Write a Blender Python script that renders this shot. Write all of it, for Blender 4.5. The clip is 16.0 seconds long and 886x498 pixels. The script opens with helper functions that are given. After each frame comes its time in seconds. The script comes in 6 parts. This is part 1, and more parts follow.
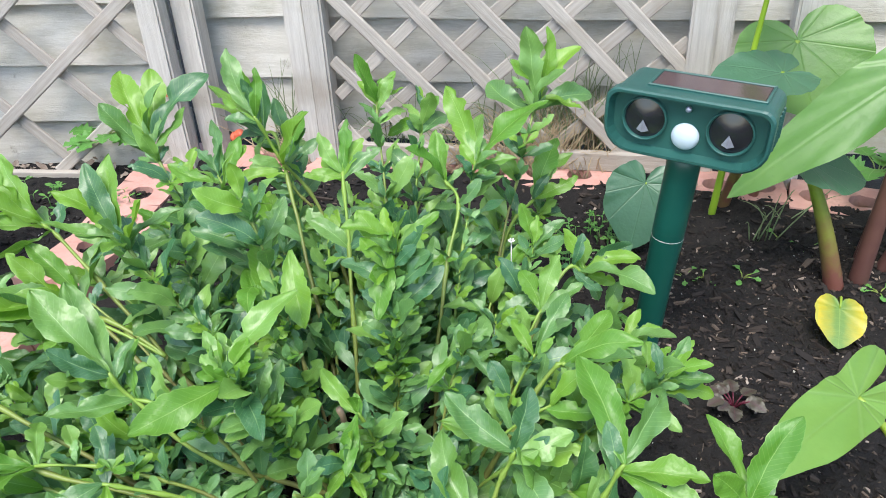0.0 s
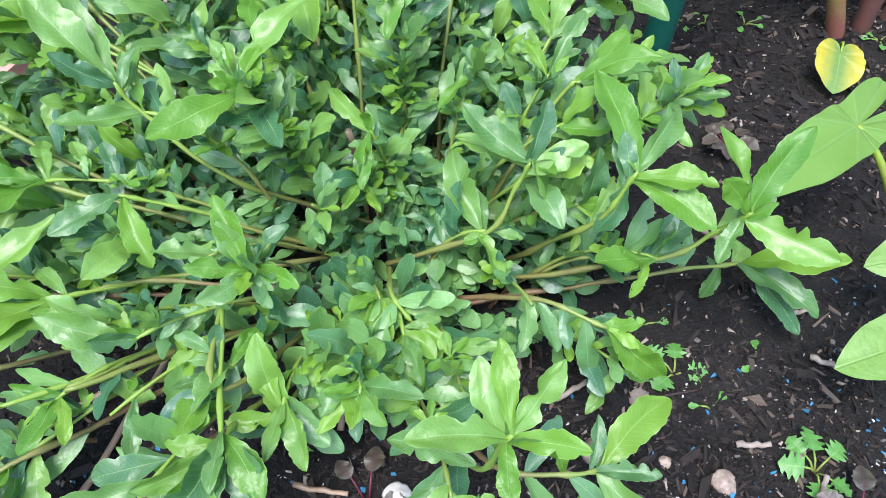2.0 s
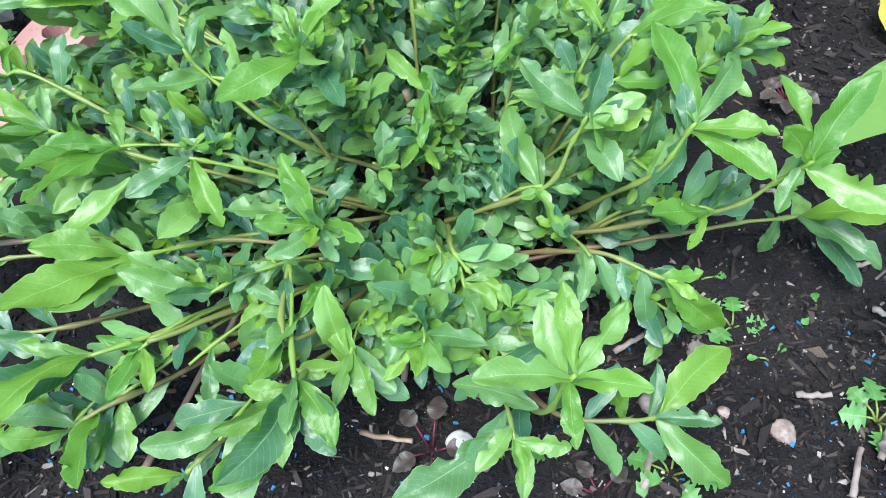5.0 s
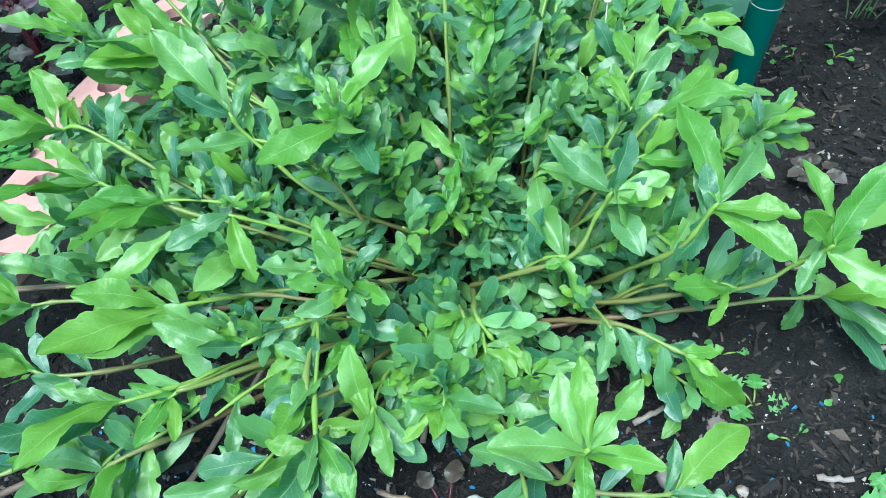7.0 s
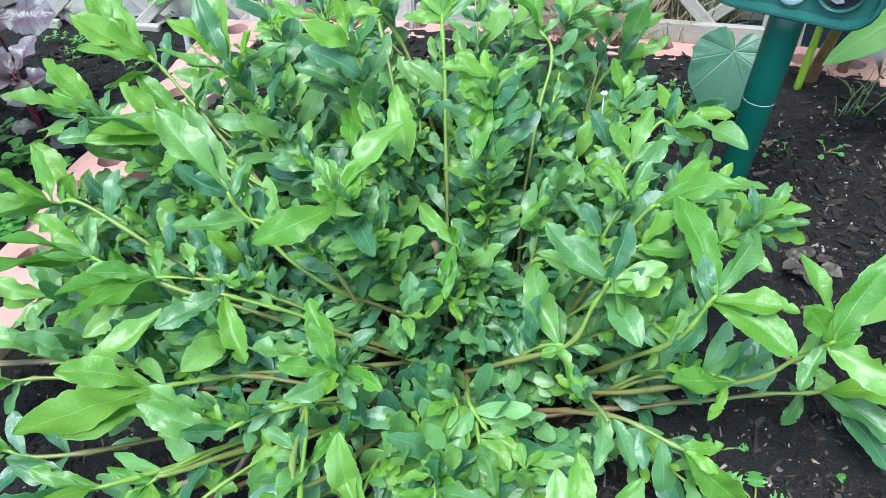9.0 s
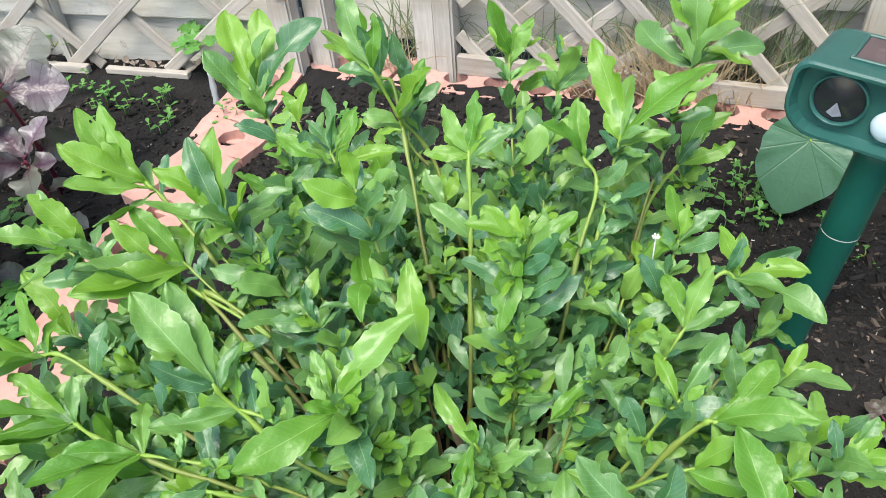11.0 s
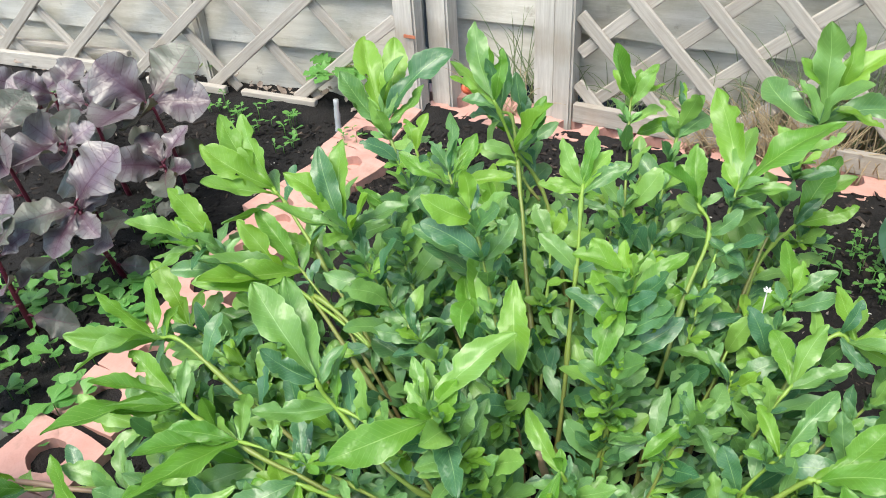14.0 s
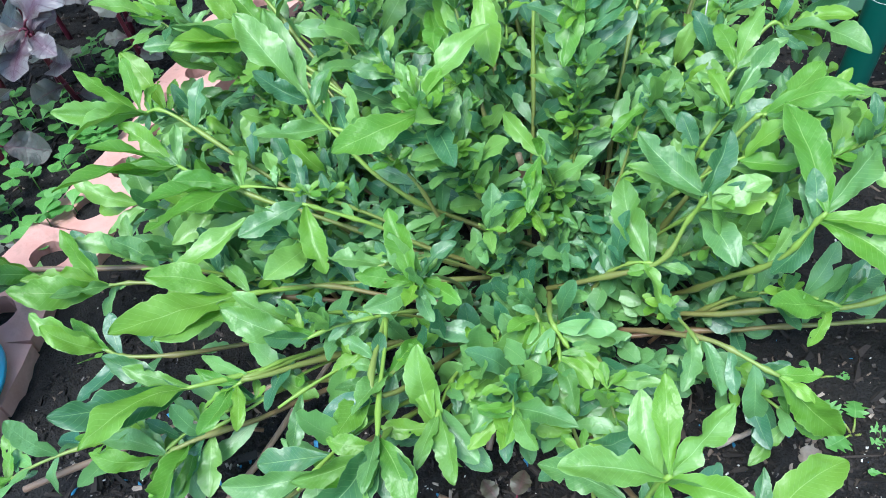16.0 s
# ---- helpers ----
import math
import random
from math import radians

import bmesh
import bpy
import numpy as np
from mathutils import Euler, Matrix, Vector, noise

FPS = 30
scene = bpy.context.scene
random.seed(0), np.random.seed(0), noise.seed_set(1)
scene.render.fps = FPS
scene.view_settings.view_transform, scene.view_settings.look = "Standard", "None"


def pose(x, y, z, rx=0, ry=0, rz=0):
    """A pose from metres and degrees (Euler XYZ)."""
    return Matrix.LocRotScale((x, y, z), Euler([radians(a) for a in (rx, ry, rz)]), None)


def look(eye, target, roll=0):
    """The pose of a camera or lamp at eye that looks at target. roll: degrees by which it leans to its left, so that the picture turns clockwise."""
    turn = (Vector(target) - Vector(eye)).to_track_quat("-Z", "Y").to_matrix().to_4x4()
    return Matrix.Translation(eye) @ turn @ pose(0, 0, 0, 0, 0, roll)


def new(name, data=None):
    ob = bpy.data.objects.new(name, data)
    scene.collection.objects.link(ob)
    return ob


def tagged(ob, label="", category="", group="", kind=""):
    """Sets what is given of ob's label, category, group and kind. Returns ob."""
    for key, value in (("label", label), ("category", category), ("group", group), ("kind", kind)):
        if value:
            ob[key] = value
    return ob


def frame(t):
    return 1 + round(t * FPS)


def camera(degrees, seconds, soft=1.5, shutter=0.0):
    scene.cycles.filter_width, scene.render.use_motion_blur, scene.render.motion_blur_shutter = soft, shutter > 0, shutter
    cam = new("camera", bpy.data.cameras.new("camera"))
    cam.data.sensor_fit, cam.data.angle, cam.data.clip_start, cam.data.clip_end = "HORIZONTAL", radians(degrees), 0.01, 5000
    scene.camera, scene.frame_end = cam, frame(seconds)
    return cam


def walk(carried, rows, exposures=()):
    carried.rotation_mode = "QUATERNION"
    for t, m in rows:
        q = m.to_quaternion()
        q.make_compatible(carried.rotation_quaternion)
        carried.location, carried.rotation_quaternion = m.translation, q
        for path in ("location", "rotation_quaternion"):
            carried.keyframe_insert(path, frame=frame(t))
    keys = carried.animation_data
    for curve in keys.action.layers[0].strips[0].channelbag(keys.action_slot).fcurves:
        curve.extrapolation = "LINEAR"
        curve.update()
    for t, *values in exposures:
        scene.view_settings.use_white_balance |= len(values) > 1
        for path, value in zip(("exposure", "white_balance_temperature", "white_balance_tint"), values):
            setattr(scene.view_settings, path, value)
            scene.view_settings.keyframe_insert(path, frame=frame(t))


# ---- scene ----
cam = camera(61.4, 16.0, soft=1.0)
PATH = [
    (0, (0.0224, 0.0192, 0.5784), (-0.028, 1.3888, -0.248), -3.1),
    (0.5, (0.0256, 0.0168, 0.576), (0.0304, 1.3552, -0.3008), -2.2),
    (1, (0.012, 0.0088, 0.5408), (0.0328, 1.288, -0.42), -1.2),
    (1.5, (-0.004, 0.0072, 0.5208), (0.0216, 1.1608, -0.588), 0),
    (2, (-0.0144, -0.0104, 0.5392), (-0.008, 1.0656, -0.6456), -0.8),
    (2.5, (-0.0168, -0.024, 0.5496), (-0.0296, 1.0088, -0.6728), -2.1),
    (3, (-0.024, -0.0296, 0.5504), (-0.0488, 0.9888, -0.684), -3.1),
    (3.5, (-0.04, -0.0304, 0.54), (-0.0624, 0.9984, -0.6848), -3),
    (3.7, (-0.0392, -0.0304, 0.5392), (-0.0608, 1.0032, -0.6824), -2.8),
    (5.8, (-0.0176, -0.0288, 0.5448), (-0.16, 1.0032, -0.6704), -7.8),
    (6, (-0.0208, -0.0264, 0.5512), (-0.1672, 1.0064, -0.6616), -7.8),
    (6.5, (-0.0208, -0.0312, 0.5544), (-0.1784, 1.0432, -0.62), -6.8),
    (7, (-0.0184, -0.0336, 0.5584), (-0.1776, 1.0808, -0.5792), -5.4),
    (7.5, (-0.02, -0.032, 0.5584), (-0.1752, 1.1192, -0.5416), -4.3),
    (8, (-0.0216, -0.028, 0.5592), (-0.1752, 1.1552, -0.5064), -3.7),
    (8.5, (-0.0208, -0.0264, 0.5584), (-0.1704, 1.184, -0.4776), -3.3),
    (9, (-0.0216, -0.0264, 0.5576), (-0.1672, 1.2032, -0.4552), -3),
    (9.5, (-0.0288, -0.0104, 0.5672), (-0.1904, 1.22, -0.4424), -3.7),
    (10, (-0.024, 0.0504, 0.6032), (-0.24, 1.2576, -0.424), -5.8),
    (10.2, (-0.0264, 0.0776, 0.6184), (-0.2624, 1.264, -0.428), -6.1),
    (12.3, (0.0208, 0.1736, 0.6264), (-0.248, 1.36, -0.412), -4.3),
    (12.5, (0.0176, 0.1704, 0.6248), (-0.2704, 1.3608, -0.4048), -4.4),
    (13, (0.0096, 0.1584, 0.6184), (-0.344, 1.3608, -0.3768), -4.1),
    (13.5, (-0.0064, 0.144, 0.6096), (-0.4256, 1.3512, -0.3536), -4),
    (14, (-0.0176, 0.1208, 0.616), (-0.4736, 1.3264, -0.3328), -4.4),
    (14.5, (-0.0328, 0.0824, 0.5984), (-0.4872, 1.2792, -0.3624), -6),
    (15, (-0.0328, 0.0248, 0.592), (-0.4512, 1.1968, -0.4144), -7.9),
    (15.5, (-0.0248, -0.0024, 0.568), (-0.3976, 1.132, -0.4968), -9),
    (16, (-0.0216, -0.0152, 0.5408), (-0.3408, 1.0736, -0.5872), -8.5),
]
EXPOSURES = [(0.0, 1.23, 6500, 9), (1.0, 1.31, 6700, 14), (2.0, 1.41, 6100, 13), (3.0, 1.44, 5950, 15), (3.5, 1.46, 5900, 12), (6.0, 1.42, 5700, 4), (7.0, 1.41, 5300, -9), (8.5, 1.41, 5400, -8), (9.0, 1.38, 5700, 0), (9.5, 1.37, 6000, 8), (10.5, 1.33, 6700, 7), (13.5, 1.28, 6900, 5), (15.0, 1.30, 6800, 8), (15.5, 1.37, 6400, 13), (16.0, 1.39, 5700, 2)]
walk(cam, [(t, look(eye, target, roll)) for t, eye, target, roll in PATH], EXPOSURES)

# ---- light ----
world = bpy.data.worlds.new("sky")
scene.world = world
world.use_nodes = True
wn = world.node_tree.nodes
sky = wn.new("ShaderNodeTexSky")
sky.sky_type = "NISHITA"
sky.sun_disc = False
sky.sun_elevation = radians(52)
sky.sun_rotation = radians(200)
wn["Background"].inputs["Strength"].default_value = 0.15
world.node_tree.links.new(sky.outputs[0], wn["Background"].inputs["Color"])
sun = new("sun", bpy.data.lights.new("sun", "SUN"))
sun.data.energy, sun.data.angle, sun.data.color = 2.1, radians(28), (1.0, 0.96, 0.9)
sun.matrix_world = look((-0.35, -0.75, 2.8), (0, 0.5, 0))

# ---- materials ----
class Nodes:
    """A small wrapper for writing node materials."""

    def __init__(self, name):
        self.mat = bpy.data.materials.new(name)
        self.mat.use_nodes = True
        self.tree = self.mat.node_tree
        self.bsdf = self.tree.nodes["Principled BSDF"]
        self.out = self.tree.nodes["Material Output"]
        self.coord = self.add("ShaderNodeTexCoord")

    def add(self, kind, **values):
        n = self.tree.nodes.new(kind)
        for k, v in values.items():
            n.inputs[k.replace("_", " ")].default_value = v
        return n

    def link(self, a, b):
        self.tree.links.new(a, b)

    def noise(self, scale, detail=4, rough=0.55, space="Object", stretch=None, vec=None):
        n = self.add("ShaderNodeTexNoise", Scale=scale, Detail=detail, Roughness=rough)
        src = vec or self.coord.outputs[space]
        if stretch:
            mp = self.add("ShaderNodeMapping", Scale=stretch)
            self.link(src, mp.inputs[0])
            src = mp.outputs[0]
        self.link(src, n.inputs["Vector"])
        return n.outputs["Fac"]

    def ramp(self, fac, *stops):
        n = self.add("ShaderNodeValToRGB")
        r = n.color_ramp
        while len(r.elements) < len(stops):
            r.elements.new(0.5)
        for e, (p, c) in zip(r.elements, stops):
            e.position = p
            e.color = (*c, 1) if len(c) == 3 else c
        self.link(fac, n.inputs[0])
        return n.outputs[0]

    def mix(self, fac, a, b, mode="MIX"):
        n = self.tree.nodes.new("ShaderNodeMix")
        n.data_type, n.blend_type = "RGBA", mode
        for s, v in ((n.inputs[0], fac), (n.inputs[6], a), (n.inputs[7], b)):
            if isinstance(v, (int, float)):
                s.default_value = v
            elif isinstance(v, tuple):
                s.default_value = (*v, 1)
            else:
                self.link(v, s)
        return n.outputs[2]

    def math(self, op, a, b=0.0, c=0.0):
        n = self.tree.nodes.new("ShaderNodeMath")
        n.operation = op
        for s, v in zip(n.inputs, (a, b, c)):
            if isinstance(v, (int, float)):
                s.default_value = v
            else:
                self.link(v, s)
        return n.outputs[0]

    def bump(self, height, strength=0.4, distance=0.002):
        n = self.add("ShaderNodeBump", Strength=strength, Distance=distance)
        self.link(height, n.inputs["Height"])
        self.link(n.outputs[0], self.bsdf.inputs["Normal"])
        return n.outputs[0]

    def colour(self, c):
        if isinstance(c, tuple):
            self.bsdf.inputs["Base Color"].default_value = (*c, 1)
        else:
            self.link(c, self.bsdf.inputs["Base Color"])

    def set(self, **values):
        for k, v in values.items():
            s = self.bsdf.inputs[k.replace("_", " ")]
            if isinstance(v, (int, float, tuple)):
                s.default_value = v
            else:
                self.link(v, s)
        return self


def plain(name, dark, light, scale=40, rough=0.6, bump=0.2, fine=300, spec=0.5, metal=0.0):
    """A surface whose colour wanders between two tones, with fine relief."""
    m = Nodes(name)
    f = m.noise(scale)
    m.colour(m.ramp(f, (0.3, dark), (0.7, light)))
    m.set(Roughness=rough, Metallic=metal, Specular_IOR_Level=spec)
    m.bump(m.noise(fine, 3), bump, 0.001)
    return m.mat


def leaf_material(name, deep, bright, vein, translucent=0.3, rough=0.38, side=16.0, vein_w=0.035, blotch=None, spots=0.25, random_from="object", spec=0.8, relief=0.3, core=None, slim=0.34, ribs=0.30):
    """A leaf: midrib and side veins drawn along the blade's own coordinates, tone varied leaf by leaf."""
    m = Nodes(name)
    sep = m.add("ShaderNodeSeparateXYZ")
    m.link(m.coord.outputs["UV"], sep.inputs[0])
    across = m.math("ABSOLUTE", m.math("MULTIPLY_ADD", sep.outputs[0], 2.0, -1.0))
    along = sep.outputs[1]
    rib = m.math("LESS_THAN", across, m.math("MULTIPLY_ADD", along, -vein_w * 0.7, vein_w))
    saw = m.math("FRACT", m.math("MULTIPLY", m.math("SUBTRACT", along, m.math("MULTIPLY", across, 0.16)), side))
    lateral = m.math("MULTIPLY", m.math("LESS_THAN", saw, 0.09), ribs)
    veins = m.math("MAXIMUM", rib, lateral)
    if random_from == "object":
        rnd = m.add("ShaderNodeObjectInfo").outputs["Random"]
    else:
        rnd = m.add("ShaderNodeNewGeometry").outputs["Random Per Island"]
    patch = m.noise(3.2, 5, 0.6, space="UV", stretch=(slim, 1, 1))
    tone = m.math("MULTIPLY_ADD", patch, 0.55, m.math("MULTIPLY_ADD", rnd, 1.15, -0.36))
    col = m.mix(tone, deep, bright)
    if blotch:
        col = m.mix(m.ramp(m.math("MULTIPLY_ADD", m.noise(5, 3, space="UV"), 0.5, m.math("SUBTRACT", across, 0.25)), (0.15, (0, 0, 0)), (1.0, (0.8, 0.8, 0.8))), col, blotch)
    if core:
        reach = m.math("MULTIPLY_ADD", m.noise(4, 4, space="UV"), 0.5, m.math("MULTIPLY_ADD", across, 0.25, along))
        col = m.mix(m.ramp(reach, (0.30, (0.95, 0.95, 0.95)), (0.85, (0, 0, 0))), col, core)
    speck = m.ramp(m.noise(60, 2, space="UV", stretch=(slim, 1, 1)), (0.68, (0, 0, 0)), (0.75, (1, 1, 1)))
    col = m.mix(m.math("MULTIPLY", speck, spots), col, tuple(0.5 * a + 0.2 for a in bright))
    col = m.mix(m.math("MULTIPLY", veins, 0.62), col, vein)
    col = m.mix(m.math("MULTIPLY", m.math("GREATER_THAN", across, 0.955), 0.34), col, vein)
    m.colour(col)
    m.set(Roughness=m.math("MULTIPLY_ADD", patch, 0.22, rough - 0.1), Specular_IOR_Level=spec)
    quilt = m.noise(11, 2, space="UV", stretch=(slim, 1, 1))
    nrm = m.bump(m.math("SUBTRACT", quilt, m.math("MULTIPLY", veins, 0.6)), relief, 0.0016)
    tr = m.add("ShaderNodeBsdfTranslucent")
    m.link(m.mix(1.0, col, (1.0, 1.0, 0.45), "MULTIPLY"), tr.inputs["Color"])
    mixer = m.add("ShaderNodeMixShader", Fac=translucent)
    m.link(m.bsdf.outputs[0], mixer.inputs[1])
    m.link(tr.outputs[0], mixer.inputs[2])
    m.link(mixer.outputs[0], m.out.inputs["Surface"])
    return m.mat


HERB = leaf_material("herb leaf", (0.054, 0.165, 0.060), (0.185, 0.370, 0.054), (0.36, 0.56, 0.22), 0.30, 0.40, spec=0.85, relief=0.42)
HERB_YOUNG = leaf_material("herb young leaf", (0.105, 0.28, 0.030), (0.195, 0.38, 0.038), (0.38, 0.58, 0.18), 0.36, 0.40, spec=0.65, relief=0.5)
HERB_MID = leaf_material("herb stem leaf", (0.050, 0.165, 0.068), (0.215, 0.405, 0.076), (0.36, 0.56, 0.20), 0.28, 0.40, random_from="island", spec=0.85, relief=0.42)
HERB_LOW = leaf_material("herb lower leaf", (0.046, 0.160, 0.072), (0.195, 0.400, 0.110), (0.32, 0.50, 0.20), 0.26, 0.37, random_from="island", spec=0.9, relief=0.42)
HERB_BUD = leaf_material("herb bud leaf", (0.125, 0.31, 0.034), (0.225, 0.42, 0.046), (0.40, 0.60, 0.20), 0.34, 0.40, random_from="island", spec=0.6)
def taro_material(name, deep, bright, vein, translucent):
    """A broad blade: pale veins that part from the head of the stalk, on a softly mottled ground."""
    m = Nodes(name)
    sep = m.add("ShaderNodeSeparateXYZ")
    m.link(m.coord.outputs["UV"], sep.inputs[0])
    x, y = m.math("SUBTRACT", sep.outputs[0], 0.5), m.math("SUBTRACT", sep.outputs[1], 0.24)
    far = m.math("SQRT", m.math("ADD", m.math("MULTIPLY", x, x), m.math("MULTIPLY", y, y)))
    turn = m.math("MULTIPLY", m.math("ARCTAN2", x, y), 1.75)
    off = m.math("ABSOLUTE", m.math("SUBTRACT", m.math("FRACT", m.math("ADD", turn, 0.5)), 0.5))
    line = m.math("MULTIPLY", off, far)
    wander = m.math("MULTIPLY_ADD", m.noise(7, 3, space="UV"), 0.012, line)
    veins = m.ramp(wander, (0.004, (1, 1, 1)), (0.030, (0, 0, 0)))
    tone = m.math("MULTIPLY_ADD", m.noise(3, 4, space="UV"), 1.3, -0.15)
    col = m.mix(m.math("MULTIPLY", veins, m.math("MULTIPLY_ADD", m.noise(5, 2, space="UV"), 0.6, -0.12)), m.mix(tone, deep, bright), vein)
    col = m.mix(m.ramp(m.noise(40, 3, space="UV"), (0.60, (0, 0, 0)), (0.72, (0.35, 0.35, 0.35))), col, deep)
    m.colour(col)
    m.set(Roughness=0.42, Specular_IOR_Level=0.7)
    m.bump(m.math("SUBTRACT", m.noise(14, 3, space="UV"), m.math("MULTIPLY", veins, 0.8)), 0.4, 0.002)
    tr = m.add("ShaderNodeBsdfTranslucent")
    m.link(m.mix(1.0, col, (1.0, 1.0, 0.45), "MULTIPLY"), tr.inputs["Color"])
    mixer = m.add("ShaderNodeMixShader", Fac=translucent)
    m.link(m.bsdf.outputs[0], mixer.inputs[1])
    m.link(tr.outputs[0], mixer.inputs[2])
    m.link(mixer.outputs[0], m.out.inputs["Surface"])
    return m.mat


TARO = taro_material("taro leaf", (0.090, 0.23, 0.048), (0.160, 0.335, 0.070), (0.34, 0.52, 0.20), 0.4)
TARO_PALE = taro_material("young taro leaf", (0.165, 0.34, 0.055), (0.235, 0.43, 0.080), (0.38, 0.56, 0.24), 0.4)
# darker, bluer copy of the taro green, with shade put into its colour
TARO_SHADED = taro_material("taro leaf shaded", (0.045, 0.130, 0.070), (0.066, 0.175, 0.090), (0.13, 0.27, 0.14), 0.2)
YELLOW = leaf_material("yellowing leaf", (0.14, 0.27, 0.05), (0.20, 0.33, 0.06), (0.3, 0.42, 0.1), 0.3, 0.5, 6.0, 0.03, blotch=(0.75, 0.55, 0.02))
PURPLE = leaf_material("amaranth leaf", (0.070, 0.036, 0.056), (0.175, 0.125, 0.160), (0.050, 0.006, 0.024), 0.12, 0.40, 8.0, 0.06, blotch=(0.185, 0.185, 0.175), spots=0.02, spec=0.8, relief=0.8, core=(0.036, 0.005, 0.017), slim=0.75, ribs=0.75)
BRONZE = leaf_material("amaranth seedling leaf", (0.028, 0.017, 0.013), (0.080, 0.052, 0.042), (0.10, 0.03, 0.04), 0.15, 0.5, 8.0, 0.04, blotch=(0.075, 0.08, 0.05), spots=0.03, ribs=0.6)
GREENISH = leaf_material("amaranth older leaf", (0.062, 0.070, 0.052), (0.140, 0.150, 0.118), (0.10, 0.03, 0.05), 0.18, 0.44, 9.0, 0.05, spots=0.03, relief=0.8, core=(0.060, 0.022, 0.032), slim=0.75, ribs=0.5)
SEEDLING = leaf_material("seedling leaf", (0.07, 0.24, 0.045), (0.15, 0.38, 0.07), (0.25, 0.45, 0.15), 0.3, 0.45, 6.0, 0.05, random_from="island")


def stem_material(name, low, high):
    m = Nodes(name)
    sep = m.add("ShaderNodeSeparateXYZ")
    m.link(m.coord.outputs["UV"], sep.inputs[0])
    wander = m.math("MULTIPLY_ADD", m.noise(35), 0.7, -0.35)
    m.colour(m.ramp(m.math("ADD", sep.outputs[1], wander), (0.1, low), (0.75, high)))
    m.set(Roughness=0.45)
    m.bump(m.noise(220, 3), 0.25, 0.0008)
    return m.mat


STEM = stem_material("herb stem", (0.17, 0.17, 0.050), (0.20, 0.32, 0.050))
STEM_BROWN = stem_material("browned herb stem", (0.20, 0.115, 0.065), (0.19, 0.26, 0.055))
STEM_OLD = stem_material("woody stem", (0.24, 0.15, 0.10), (0.34, 0.24, 0.16))
STALK = stem_material("taro stalk", (0.16, 0.06, 0.045), (0.22, 0.33, 0.03))
STALK_GREEN = stem_material("bright taro stalk", (0.26, 0.42, 0.03), (0.34, 0.50, 0.03))
STALK_RED = stem_material("dark taro stalk", (0.11, 0.05, 0.042), (0.17, 0.085, 0.06))
CRIMSON = stem_material("amaranth stem", (0.060, 0.005, 0.015), (0.105, 0.010, 0.028))

m = Nodes("potting soil")
f1, f2 = m.noise(14, 6, 0.65), m.noise(120, 5, 0.7)
base = m.mix(m.ramp(f1, (0.35, (0, 0, 0)), (0.7, (1, 1, 1))), (0.009, 0.0083, 0.0085), (0.022, 0.019, 0.018))
chips = m.ramp(f2, (0.56, (0, 0, 0)), (0.68, (1, 1, 1)))
m.colour(m.mix(m.math("MULTIPLY", chips, 0.55), base, (0.050, 0.040, 0.036)))
m.set(Roughness=0.85, Specular_IOR_Level=0.3)
m.bump(m.math("ADD", f2, m.noise(420, 3)), 0.9, 0.005)
SOIL = m.mat

m = Nodes("weathered fence board")
g = m.noise(6, 5, 0.6, stretch=(1.2, 14, 14))
st = m.noise(7, 6, 0.68, stretch=(0.6, 1, 1.6))
col = m.ramp(g, (0.2, (0.42, 0.40, 0.355)), (0.55, (0.53, 0.512, 0.465)), (0.85, (0.61, 0.595, 0.55)))
col = m.mix(m.ramp(st, (0.47, (0, 0, 0)), (0.66, (0.9, 0.9, 0.9))), col, (0.36, 0.335, 0.27))
moss = m.ramp(m.noise(3.5, 6, 0.7, stretch=(0.7, 1, 1.3)), (0.55, (0, 0, 0)), (0.74, (0.75, 0.75, 0.75)))
col = m.mix(moss, col, (0.235, 0.225, 0.15))
m.colour(m.mix(m.ramp(m.noise(24, 5, 0.7), (0.62, (0, 0, 0)), (0.70, (0.7, 0.7, 0.7))), col, (0.27, 0.25, 0.215)))
m.set(Roughness=0.8)
m.bump(m.math("ADD", g, m.noise(90, 4, stretch=(1, 5, 5))), 0.4, 0.003)
BOARD = m.mat


def lath(name, dark, light):
    m = Nodes(name)
    g = m.noise(10, 5, 0.65, stretch=(1.2, 22, 22))
    rnd = m.add("ShaderNodeObjectInfo").outputs["Random"]
    col = m.ramp(g, (0.25, dark), (0.7, light))
    col = m.mix(m.math("MULTIPLY", rnd, 0.45), col, tuple(0.72 * a for a in dark))
    m.colour(m.mix(m.ramp(m.noise(9, 3), (0.55, (0, 0, 0)), (0.75, (0.7, 0.7, 0.7))), col, (0.30, 0.25, 0.19)))
    m.set(Roughness=0.75)
    m.bump(m.math("ADD", g, m.noise(120, 3, stretch=(1, 10, 10))), 0.5, 0.002)
    return m.mat


LATH = lath("trellis lath", (0.33, 0.29, 0.25), (0.55, 0.505, 0.45))
POST = lath("fence post", (0.42, 0.385, 0.345), (0.64, 0.61, 0.56))

m = Nodes("terracotta brick")
f1, f2 = m.noise(22, 5), m.noise(160, 4)
col = m.ramp(f1, (0.3, (0.47, 0.235, 0.195)), (0.7, (0.60, 0.355, 0.305)))
dirt = m.ramp(m.noise(11, 5, 0.7), (0.52, (0, 0, 0)), (0.70, (0.75, 0.75, 0.75)))
m.colour(m.mix(dirt, col, (0.14, 0.085, 0.06)))
m.set(Roughness=0.85)
m.bump(f2, 0.5, 0.002)
BRICK = m.mat

